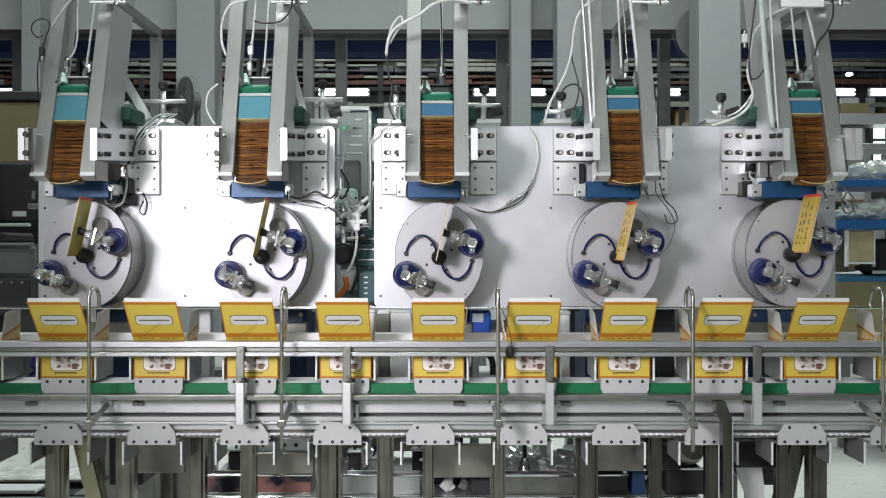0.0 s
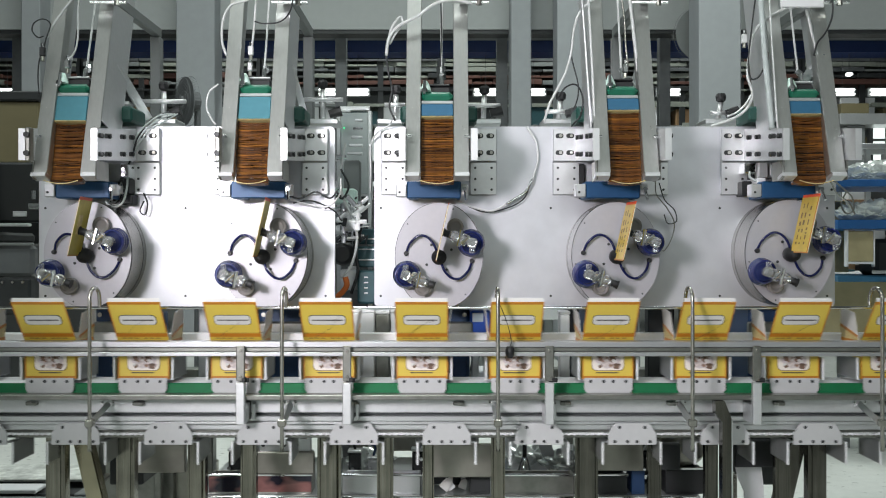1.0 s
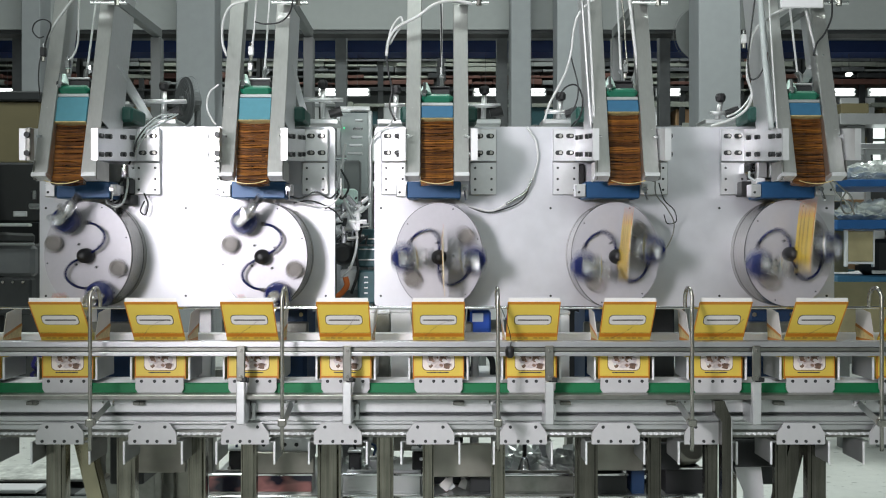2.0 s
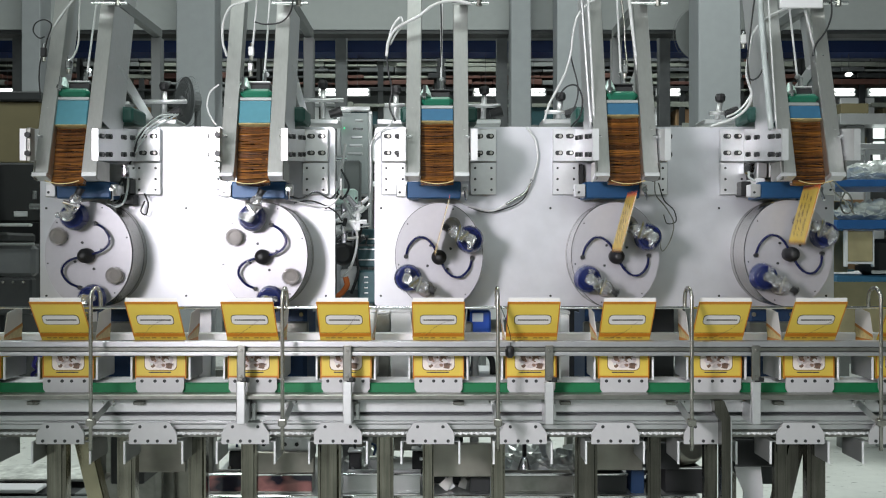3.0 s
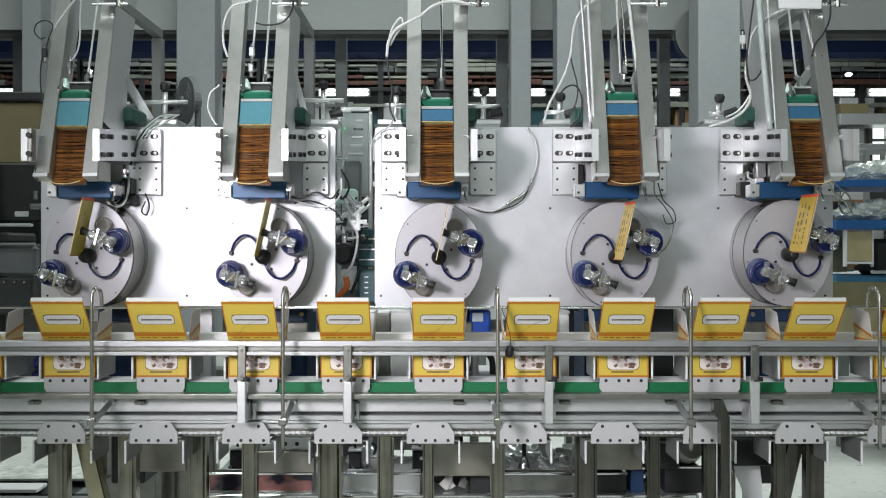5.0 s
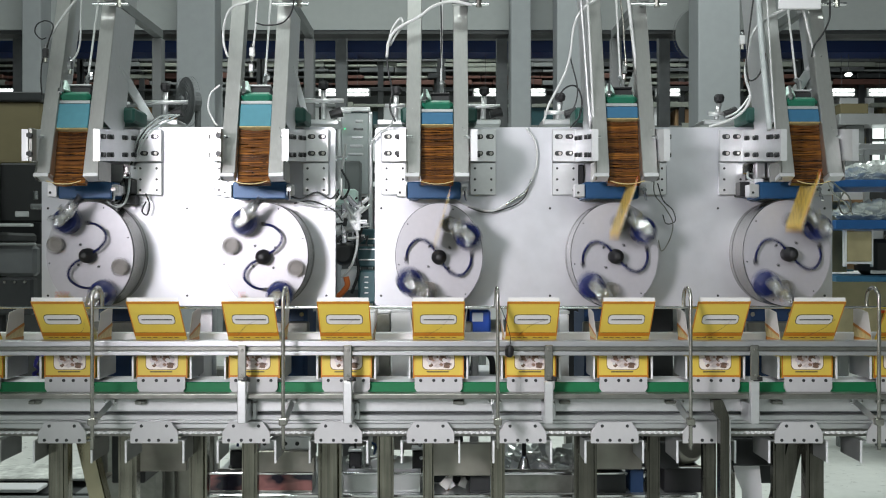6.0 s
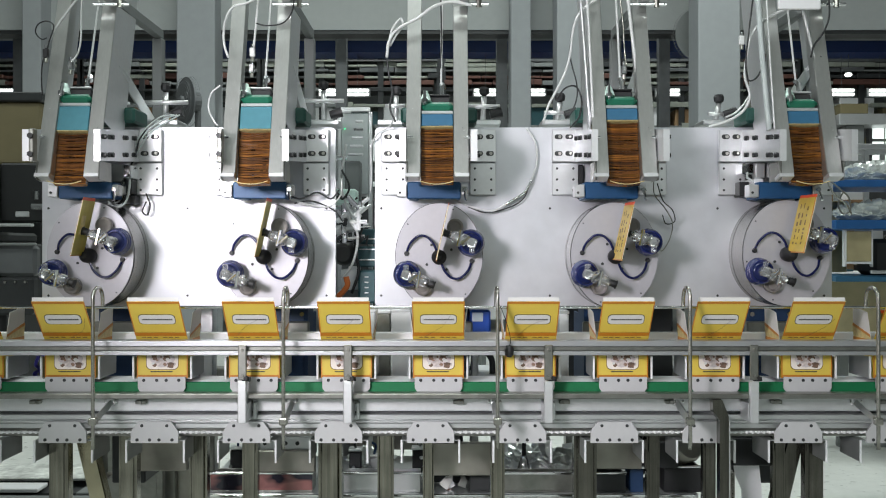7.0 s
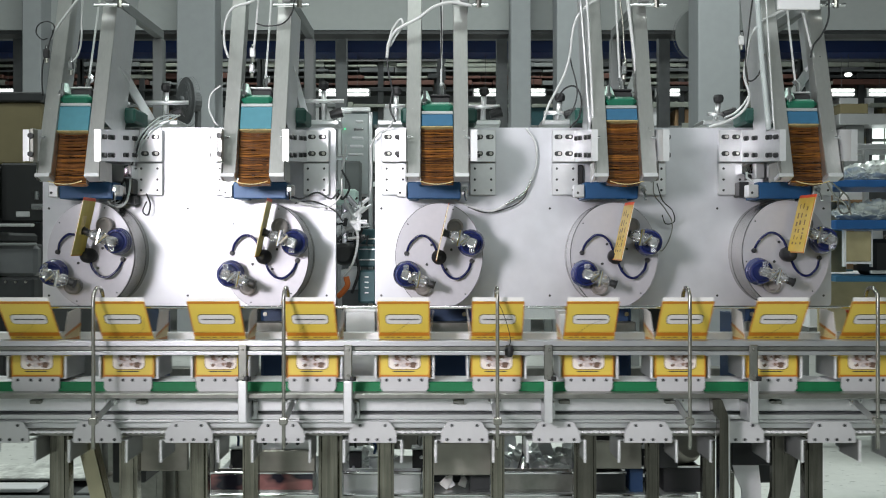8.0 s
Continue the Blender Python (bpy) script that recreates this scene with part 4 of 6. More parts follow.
FIRST_MAGAZINE = magazine()
MAGAZINES = []
for k, x in enumerate(UNITS):
    if k == 0:
        FIRST_MAGAZINE.matrix_basis = pose(x + RAILS[k], 0, 0)
        MAGAZINES.append(FIRST_MAGAZINE)
    else:
        MAGAZINES.append(copy_thing(FIRST_MAGAZINE, pose(x + RAILS[k], 0, 0)))


for k, s, drop, reach in ((0, 1, 0, 0.07), (1, 1, -0.005, 0.06), (2, 1, 0.012, 0.05), (2, -1, 0.010, 0.03), (3, -1, 0.030, 0.04), (4, -1, 0.034, 0.025)):
    adjuster(MAGAZINES[k], s, drop, reach)


for t in MAGAZINES[:2]:
    bm = bmesh.new()
    # dark strip added for the shaded side of the left bracket
    box(bm, -0.0810, -0.0695, -0.040, -0.016, 1.468, 1.552, 0.002)
    clamp = part("clamp_strip", bm, DARKSTEEL, t, "dull steel strip for the bracket's shaded side")
    for z in (1.487, 1.533):
        bm = bmesh.new()
        rod(bm, (-0.0755, -0.049, z), (-0.0755, -0.0405, z), 0.0075, 6)
        part("clamp_bolt", bm, BLACK, clamp)


def edge_mesh(k):
    """One sachet lying flat in a stack, seen by its edge; a dozen kinds, a little bowed and uneven."""
    rng = random.Random(200 + k)
    bm = bmesh.new()
    h = 0.0034
    n = 10
    bow = rng.uniform(-0.0026, 0.0014)
    wave, ph = rng.uniform(0.0003, 0.0012), rng.uniform(0, 6)
    w, y0 = 0.0422 - rng.uniform(0, 0.0012), 0.013 + rng.uniform(0, 0.004)
    top, low = [], []
    for i in range(n + 1):
        u = 2 * i / n - 1
        z = bow * (1 - u * u) + wave * math.sin(3.2 * u + ph) + rng.uniform(-0.0002, 0.0002)
        e = y0 + rng.uniform(0, 0.0008)
        low.append((bm.verts.new((w * u, e, z)), bm.verts.new((w * u, 0.034, z))))
        top.append((bm.verts.new((w * u, e, z + h)), bm.verts.new((w * u, 0.034, z + h))))
    for i in range(n):
        for q in ((low[i][0], low[i + 1][0], top[i + 1][0], top[i][0]), (top[i][0], top[i + 1][0], top[i + 1][1], top[i][1]), (low[i][0], low[i][1], low[i + 1][1], low[i + 1][0])):
            bm.faces.new(q)
    for a in (0, n):
        bm.faces.new((low[a][0], top[a][0], top[a][1], low[a][1]))
    bmesh.ops.recalc_face_normals(bm, faces=bm.faces[:])
    me = bpy.data.meshes.new("stacked_sachet")
    bm.to_mesh(me)
    bm.free()
    me.materials.append(STACKL if k % 3 == 2 else STACK)
    return me


EDGES = [edge_mesh(k) for k in range(12)]


STACK_TOP = (0.1685, 0.1730, 0.1810, 0.1980, 0.1875)


def card_stack(seed, top):
    """Some seventy sachets lying on one another; stands along its own z axis."""
    rng = random.Random(seed)
    t = thing("sachet_stack", "tall stack of brown-edged sachets in a steel magazine", "sachets", None, "sachet stacks")
    z = 0.011
    while z < top - 0.004:
        ob = new("stacked_sachet", rng.choice(EDGES))
        ob.parent = t
        ob.matrix_basis = pose(rng.gauss(0, 0.0004), 0.015 * (1 - z / top), z, 0, rng.gauss(0, 0.6), 0)
        z += rng.uniform(0.0023, 0.0034)
    return t


def stack_weight(h, material, black):
    """A weight of block height h; its cap carries a sensor and a cone, the sensor black or with a pale lid."""
    t = thing("stack_weight", "blue block with a green cap pressing on a card stack", "weight", None, "weights on the card stacks")
    bm = bmesh.new()
    box(bm, -0.0415, 0.0415, 0.004, 0.11, 0.0025, h, 0.002)
    part("block", bm, material, t)
    bm = bmesh.new()
    box(bm, -0.0420, 0.0420, 0.003, 0.034, 0.0008, 0.0023, 0.0004)
    part("top_card", bm, FLAPP, t, "cream top card")
    bm = bmesh.new()
    box(bm, -0.041, 0.041, 0.004, 0.10, h + 0.0005, h + 0.009, 0.001)
    part("strip", bm, ALU, t)
    bm = bmesh.new()
    box(bm, -0.0415, 0.0415, -0.004, 0.11, h + 0.0095, h + 0.034, 0.010)
    part("cap", bm, GREENP, t, "green plastic cap")
    c = h + 0.0345
    bm = bmesh.new()
    box(bm, -0.026, 0.034, 0.02, 0.09, c, c + 0.022, 0.003)
    sensor = part("sensor_block", bm, BLACK, t, "black sensor block")
    bm = bmesh.new()
    box(bm, -0.025, 0.033, 0.016, 0.09, c + 0.0225, c + 0.027, 0.001)
    part("lid", bm, BLACK if black else ALUW, sensor)
    bm = bmesh.new()
    lathe(bm, [(0.015, 0.0), (0.013, 0.010), (0.005, 0.030)], 12, Matrix.Translation((-0.030, 0.006, c)))
    part("cone", bm, MINT, t, "pale green cone")
    bm = bmesh.new()
    rod(bm, (-0.033, -0.010, c - 0.015), (-0.033, -0.010, c + 0.024), 0.004, 8)
    rod(bm, (-0.033, -0.010, c - 0.010), (-0.033, -0.010, c), 0.008, 8)
    part("stem", bm, CHROME, t)
    bm = bmesh.new()
    rod(bm, (0.012, 0.04, c + 0.0275), (0.012, 0.04, c + 0.06), 0.006, 10)
    rod(bm, (0.016, 0.045, c + 0.06), (0.012, 0.055, c + 0.074), 0.008, 10)
    part("fitting", bm, CHROME, t)
    bm = bmesh.new()
    rod(bm, (0.010, 0.05, c + 0.074), (0.014, 0.055, 0.62), 0.0030, 8)
    part("air_tube", bm, TUBE, t)
    return t


WEIGHT_SIZES = ((0.072, BLUELIT, False), (0.066, BLUELIT, False), (0.037, BLUEL, True), (0.036, BLUEL, True), (0.039, BLUEL, False))
STACKS, WEIGHTS = [], []
for k in range(5):
    STACKS.append(card_stack(40 + k, STACK_TOP[k]))
    WEIGHTS.append(stack_weight(*WEIGHT_SIZES[k]))


def sachet():
    """A flat printed sachet; its face looks along local +x."""
    t = thing("sachet", "flat yellow printed sachet with a short red sealed end", "sachet", None, "sachets being placed")
    bm = bmesh.new()
    box(bm, -0.0006, 0.0, -0.050, 0.050, -0.074, 0.070)
    front = part("front_side", bm, CARDB, t)
    bm = bmesh.new()
    box(bm, 0.0, 0.0004, -0.030, 0.004, -0.020, 0.030)
    part("picture", bm, FLAPP, front, "pale printed picture")
    bm = bmesh.new()
    box(bm, -0.0018, -0.0006, -0.0501, 0.0501, -0.074, 0.070)
    part("filling", bm, BOARD, t, "white sealed filling edge")
    bm = bmesh.new()
    box(bm, -0.0023, -0.0018, -0.050, 0.050, -0.074, 0.070)
    back = part("back_side", bm, CARDY, t)
    rng = random.Random(3)
    bm = bmesh.new()
    for y in (-0.020, 0.006, 0.026):
        z = -0.055
        while z < 0.05:
            e = z + rng.uniform(0.004, 0.016)
            box(bm, -0.0027, -0.0022, y, y + rng.uniform(0.004, 0.009), z, e)
            z = e + rng.uniform(0.003, 0.012)
    part("print_line", bm, PRINTB, back, "small brown rows of unreadable print")
    bm = bmesh.new()
    box(bm, -0.0026, -0.0022, -0.050, -0.045, -0.074, 0.070)
    part("border", bm, ORANGE, back, "thin orange border")
    for z0, z1, name, m in ((0.070, 0.078, "top_seal", REDP), (-0.0775, -0.074, "bottom_seal", ORANGE)):
        bm = bmesh.new()
        box(bm, -0.0018, -0.0008, -0.050, 0.050, z0, z1, 0.0003)
        part(name, bm, m, t)
    return t


FIRST_SACHET = sachet()
SACHETS = [[copy_thing(FIRST_SACHET, pose(0, 0, 0)) if (u, n) != (0, 0) else FIRST_SACHET for n in range(7)] for u in range(5)]


# ---- machinery behind and below ----
def block(t, name, material, x0, x1, y0, y1, z0, z1, bevel=0.004, label=""):
    bm = bmesh.new()
    box(bm, x0, x1, y0, y1, z0, z1, bevel)
    return part(name, bm, material, t, label)


def gear_motor(x):
    """A navy gearbox under a drum with a finned motor behind it."""
    t = thing("gear_motor", "navy painted gearbox and motor standing under a drum", "motor", pose(x, 0, 0), "gear motors behind the conveyor")
    block(t, "gearbox", NAVY, -0.050, 0.088, 0.36, 0.50, 0.80, 1.085, 0.01)
    for k in range(7):
        block(t, "fin", NAVY, -0.040 + 0.018 * k, -0.034 + 0.018 * k, 0.50, 0.66, 0.84, 1.05, 0.001)
    block(t, "flange", DARKSTEEL, -0.058, 0.096, 0.33, 0.359, 1.0, 1.04, 0.004)
    block(t, "base", DARKSTEEL, -0.06, 0.10, 0.36, 0.62, 0.74, 0.799, 0.004)
    block(t, "pedestal", DARK, -0.03, 0.07, 0.42, 0.58, 0.5515, 0.739, 0.004)
    for z in (0.86, 1.06):
        for q in (-0.035, 0.073):
            bm = bmesh.new()
            rod(bm, (q, 0.354, z), (q, 0.361, z), 0.007, 6)
            part("bolt", bm, STEEL, t)

    return t


for x in UNITS:
    gear_motor(x)


def support_column(x0, x1, y, z1, material, label, low=True):
    """An upright with a cap: on a pedestal, or bolted to the back of the conveyor's rear beam."""
    t = thing("support_column", label, "column")
    block(t, "profile", material, x0, x1, y, y + 0.05, 0.79, z1, 0.003)
    if low:
        block(t, "pedestal", DARKSTEEL, x0 - 0.004, x1 + 0.004, y, y + 0.05, 0.564, 0.7895, 0.003)
        block(t, "foot_plate", DARKSTEEL, x0 - 0.02, x1 + 0.02, y - 0.004, y + 0.07, 0.5515, 0.5635, 0.002)
    block(t, "cap", ALU, x0 - 0.002, x1 + 0.002, y, y + 0.054, z1 + 0.0005, z1 + 0.010, 0.002)


support_column(-0.142, -0.061, 0.2003, 1.076, WHITE, "white painted upright behind the conveyor's beam", False)
support_column(-0.184, -0.146, 0.2003, 1.072, DARKSTEEL, "dull steel upright behind the conveyor's beam", False)
support_column(-0.268, -0.187, 0.2003, 1.076, WHITE, "white painted upright behind the conveyor's beam", False)
support_column(0.319, 0.346, 0.2003, 1.07, WHITE, "white painted upright behind the conveyor's beam", False)
support_column(0.62, 0.70, 0.48, 1.07, DARK, "dark steel upright under the machine plate")
support_column(-0.74, -0.70, 0.48, 1.07, ALUW, "pale aluminium upright under the machine plate")
support_column(0.41, 0.47, 0.72, 1.06, DARK, "dark steel upright under the machine plate")
support_column(-1.06, -1.03, 0.45, 1.07, ALUW, "pale aluminium upright under the machine plate")


def control_box():
    t = thing("control_box", "bright blue box with a pale screen between the uprights", "control box")
    block(t, "case", BLUEB, 0.078, 0.138, 0.34, 0.44, 0.985, 1.073, 0.006)
    block(t, "screen", LABELB, 0.084, 0.116, 0.3355, 0.3395, 1.040, 1.066, 0.002, "pale blue screen")
    block(t, "stand", ALUW, 0.083, 0.104, 0.37, 0.41, 0.5515, 0.9845, 0.003)
    bm = bmesh.new()
    sweep(bm, [(0.092, 0.56, 0.87), (0.102, 0.56, 0.915), (0.128, 0.56, 0.93), (0.152, 0.56, 0.905), (0.155, 0.56, 0.86)], 0.010, 8, 4)
    part("cable", bm, BLACK, t, smooth=True)
    block(t, "tray", WHITE, 0.09, 0.2, 0.57, 0.72, 0.845, 0.868, 0.004)


control_box()


def drive_cabinet():
    """Drives and terminals seen through the slit between the two plates."""
    t = thing("drive_cabinet", "open frame with teal drives, chrome joints and a clear guard", "machine frame")
    block(t, "upper_drive", TEAL, -0.262, -0.205, 0.52, 0.66, 1.265, 1.312, 0.004)
    block(t, "lower_drive", TEAL, -0.262, -0.205, 0.52, 0.66, 1.195, 1.258, 0.004)
    block(t, "motor_case", TEAL, -0.258, -0.203, 0.47, 0.62, 1.085, 1.185, 0.006)
    for k in range(4):
        block(t, "louvre", ALU, -0.238, -0.226, 0.467, 0.4715, 1.115 + 0.016 * k, 1.119 + 0.016 * k, 0.001)
    block(t, "junction_box", MINT, -0.335, -0.262, 0.46, 0.54, 1.385, 1.432, 0.005, "pale green junction box")
    block(t, "terminal", DARK, -0.325, -0.285, 0.456, 0.4602, 1.402, 1.412, 0.001)
    bm = bmesh.new()
    lathe(bm, [(0.034, 0), (0.036, 0.05), (0.022, 0.09)], 20, Matrix.Translation((-0.30, 0.52, 1.235)) @ FACE)
    part("black_motor", bm, BLACK, t, smooth=True)
    bm = bmesh.new()
    lathe(bm, [(0.030, 0), (0.030, 0.06), (0.022, 0.064)], 20, Matrix.Translation((-0.285, 0.52, 1.125)) )
    part("white_pot", bm, WHITE, t, smooth=True)
    for z in (1.37, 1.345, 1.30, 1.275):
        bm = bmesh.new()
        rod(bm, (-0.34, 0.50, z), (-0.25, 0.50, z + 0.004), 0.007, 10)
        rod(bm, (-0.30, 0.47, z - 0.01), (-0.30, 0.47, z + 0.022), 0.009, 10)
        rod(bm, (-0.27, 0.47, z - 0.012), (-0.27, 0.47, z + 0.014), 0.006, 8)
        part("chrome_joint", bm, CHROME, t)
    for x in (-0.34, -0.238):
        block(t, "guard_post", ALU, x - 0.007, x + 0.007, 0.70, 0.72, 0.0, 1.70, 0.002)
    block(t, "guard_rail", ALU, -0.34, -0.238, 0.70, 0.72, 1.7005, 1.715, 0.002)
    for k in range(4):
        block(t, "shelf", WHITE, -0.335, -0.245, 0.74, 0.86, 1.43 + 0.06 * k, 1.44 + 0.06 * k, 0.002)
        block(t, "unit", (DARKSTEEL, TEAL, ALUW, DARK)[k], -0.325, -0.262, 0.75, 0.85, 1.4405 + 0.06 * k, 1.47 + 0.06 * k, 0.003)
    block(t, "guard_panel", POLYG, -0.333, -0.245, 0.705, 0.709, 1.43, 1.695, 0.001, "milky guard panel")
    block(t, "indicator", LEDM, -0.3235, -0.3200, 0.695, 0.7045, 1.642, 1.646, 0.0005, "small green light")
    block(t, "relay_box", GREYG, -0.312, -0.262, 0.60, 0.66, 1.40, 1.53, 0.004)
    for k in range(5):
        block(t, "duct", (ALUW, WHITE, ALUW, CHROME, WHITE)[k], -0.300 + 0.006 * k, -0.252, 0.58, 0.598, 1.545 + 0.026 * k, 1.553 + 0.026 * k, 0.002)
    block(t, "lamp_strip", WHITE, -0.335, -0.298, 0.66, 0.68, 1.690, 1.699, 0.002)
    bm = bmesh.new()
    rod(bm, (-0.335, 0.56, 1.535), (-0.300, 0.56, 1.535), 0.007, 10)
    part("chrome_pin", bm, CHROME, t)
    bm = bmesh.new()
    rod(bm, (-0.318, 0.47, 1.435), (-0.318, 0.47, 1.455), 0.008, 10)
    part("white_cap", bm, WHITE, t)
    bm = bmesh.new()
    rod(bm, (-0.285, 0.47, 1.31), (-0.285, 0.47, 1.365), 0.008, 10)
    part("white_cap", bm, WHITE, t)
    rng = random.Random(8)
    for k in range(34):
        bm = bmesh.new()
        c = Vector((rng.uniform(-0.325, -0.225), rng.uniform(0.40, 0.50), rng.uniform(1.275, 1.40)))
        d = Vector(rng.choice(((1, 0, 0.1), (0.2, 0, 1), (0.7, 0.2, 0.6), (-0.6, 0, 0.7)))) * rng.uniform(0.010, 0.024)
        rod(bm, c - d, c + d, rng.uniform(0.003, 0.008), 8)
        part("fitting", bm, rng.choice([CHROME, ALU, WHITE, DARK, RODM, WHITE]), t)
    bm = bmesh.new()
    rod(bm, (-0.275, 0.40, 1.33), (-0.225, 0.40, 1.33), 0.0065, 10)
    rod(bm, (-0.250, 0.40, 1.305), (-0.250, 0.40, 1.355), 0.0065, 10)
    part("cross_joint", bm, WHITE, t, "white cross joint")
    block(t, "splash_plate", WHITE, -0.300, -0.262, 0.60, 0.604, 1.155, 1.195, 0.002)
    for k in range(3):
        block(t, "drive_line", ALU, -0.258, -0.210, 0.516, 0.5195, 1.215 + 0.032 * k, 1.219 + 0.032 * k, 0.0005)
    block(t, "backboard", GREYP, -0.42, -0.19, 0.90, 0.92, 0.0, 1.42, 0.002)


drive_cabinet()


def cable(name, pts, r, material, label, category):
    bm = bmesh.new()
    sweep(bm, pts, 0.8 * r, 8, 5)
    return tagged(part(name, bm, material, smooth=True), label, category)


cable("air_tube", [(-0.928, 0.06, 1.925), (-0.958, 0.06, 1.893), (-0.984, 0.06, 1.859), (-1.004, 0.06, 1.83), (-1.022, 0.06, 1.796)], 0.0042, TUBE, "white pneumatic tube looped beside a magazine", "cable")
cable("sensor_cable", [(-1.021, 0.05, 1.788), (-1.009, 0.05, 1.827), (-1.027, 0.05, 1.841), (-1.05, 0.05, 1.832), (-1.056, 0.05, 1.811), (-1.041, 0.05, 1.794), (-1.027, 0.05, 1.797)], 0.0022, BLACK, "small black cable loop tied to a magazine rail", "cable")
cable("sensor_cable", [(-1.021, 0.05, 1.788), (-1.027, 0.05, 1.762), (-1.038, 0.05, 1.733), (-1.041, 0.05, 1.689), (-1.038, 0.05, 1.648)], 0.0022, BLACK, "thin black sensor cable hanging beside a magazine", "cable")
cable("air_tube", [(-0.954, 0.1, 1.921), (-0.957, 0.1, 1.862), (-0.958, 0.1, 1.802), (-0.967, 0.1, 1.765), (-0.982, 0.1, 1.746)], 0.0032, TUBE, "white pneumatic tube looped beside a magazine", "cable")
for d in (-0.006, 0.002, 0.010):
    cable("air_hose", [(-0.776 + d, 0.35, 1.640), (-0.802 + d, 0.3, 1.620 - d), (-0.827 + 1.5 * d, 0.235, 1.578), (-0.855 + d, 0.235, 1.531), (-0.874 + 0.6 * d, 0.235, 1.472), (-0.890 + d, 0.235, 1.417), (-0.905 + d, 0.235, 1.385 - d), (-0.935 + d, 0.235, 1.378)], 0.0028, POLYG, "thin pale tube bundled beside a bracket", "cable")
cable("air_hose", [(-0.795, 0.36, 1.646), (-0.82, 0.28, 1.615), (-0.844, 0.235, 1.557), (-0.861, 0.235, 1.503), (-0.888, 0.225, 1.44), (-0.924, 0.23, 1.39)], 0.0036, DARK, "dark cable running down beside a bracket", "cable")
cable("air_hose", [(-0.891, 0.23, 1.471), (-0.88, 0.23, 1.408), (-0.908, 0.24, 1.358), (-0.926, 0.24, 1.401), (-0.918, 0.24, 1.424)], 0.003, DARK, "dark cable loop under a bracket", "cable")
cable("sensor_cable", [(-0.834, 0.255, 1.406), (-0.823, 0.255, 1.375), (-0.83, 0.255, 1.346), (-0.844, 0.255, 1.356), (-0.833, 0.255, 1.384)], 0.0028, DARK, "small dark cable loop on the plate", "cable")
cable("air_tube", [(-0.46, 0.06, 1.918), (-0.504, 0.06, 1.893), (-0.548, 0.06, 1.878), (-0.568, 0.06, 1.837), (-0.57, 0.06, 1.786), (-0.559, 0.06, 1.749)], 0.0042, TUBE, "white pneumatic tube looped beside a magazine", "cable")
cable("air_tube", [(-0.488, 0.1, 1.929), (-0.494, 0.1, 1.847), (-0.501, 0.1, 1.78)], 0.004, TUBE, "white pneumatic tube looped beside a magazine", "cable")
cable("sensor_cable", [(-0.388, 0.07, 1.913), (-0.395, 0.07, 1.869), (-0.42, 0.07, 1.84), (-0.462, 0.07, 1.834), (-0.488, 0.07, 1.84)], 0.0026, BLACK, "thin black sensor cable hanging beside a magazine", "cable")
cable("air_tube", [(-0.603, 0.16, 1.693), (-0.628, 0.16, 1.671), (-0.635, 0.16, 1.632), (-0.622, 0.16, 1.599), (-0.61, 0.16, 1.584)], 0.003, TUBE, "thin white tube arc behind a rail", "cable")
cable("air_hose", [(-0.44, 0.2, 1.406), (-0.393, 0.2, 1.388), (-0.347, 0.2, 1.406), (-0.308, 0.2, 1.388), (-0.285, 0.2, 1.414)], 0.0032, DARK, "dark cables strung along the plate edge", "cable")
cable("air_hose", [(-0.427, 0.22, 1.389), (-0.373, 0.22, 1.373), (-0.318, 0.22, 1.367), (-0.284, 0.22, 1.4), (-0.281, 0.22, 1.446)], 0.0032, TUBE, "pale cables strung along the plate edge", "cable")
cable("air_hose", [(-0.413, 0.23, 1.377), (-0.363, 0.23, 1.383), (-0.304, 0.23, 1.358), (-0.279, 0.23, 1.327)], 0.0026, BLACK, "black cables strung along the plate edge", "cable")
cable("air_tube", [(-0.148, 0.09, 1.755), (-0.142, 0.09, 1.797), (-0.119, 0.09, 1.83), (-0.065, 0.09, 1.859), (-0.024, 0.09, 1.889), (0.024, 0.09, 1.901), (0.077, 0.09, 1.892)], 0.0052, TUBE, "white pneumatic tube looped beside a magazine", "cable")
cable("air_tube", [(-0.149, 0.1, 1.757), (-0.137, 0.1, 1.824), (-0.113, 0.1, 1.859), (-0.107, 0.1, 1.841), (-0.125, 0.1, 1.814), (-0.14, 0.1, 1.787)], 0.0036, TUBE, "white pneumatic tube looped beside a magazine", "cable")
cable("sensor_cable", [(-0.151, 0.13, 1.767), (-0.145, 0.13, 1.718), (-0.136, 0.13, 1.673), (-0.142, 0.13, 1.628), (-0.127, 0.13, 1.59)], 0.0034, DARK, "thin black sensor cable hanging beside a magazine", "cable")
cable("air_tube", [(-0.13, 0.2, 1.623), (-0.148, 0.24, 1.594), (-0.183, 0.25, 1.573), (-0.203, 0.27, 1.538), (-0.203, 0.28, 1.475), (-0.206, 0.3, 1.412)], 0.003, TUBE, "pale tube curving over the plate's corner", "cable")
cable("air_tube", [(0.235, 0.268, 1.591), (0.26, 0.268, 1.553), (0.265, 0.268, 1.498), (0.251, 0.268, 1.445)], 0.0042, TUBE, "white air tube bowing across the plate", "cable")
cable("air_tube", [(0.25, 0.262, 1.445), (0.231, 0.262, 1.41), (0.203, 0.262, 1.391), (0.176, 0.262, 1.375)], 0.005, CHROME, "grey hose joint on the plate", "cable")
cable("air_tube", [(0.175, 0.255, 1.375), (0.136, 0.255, 1.356), (0.088, 0.255, 1.365), (0.049, 0.255, 1.381), (0.025, 0.255, 1.394)], 0.0036, TUBE, "white air tube bowing across the plate", "cable")
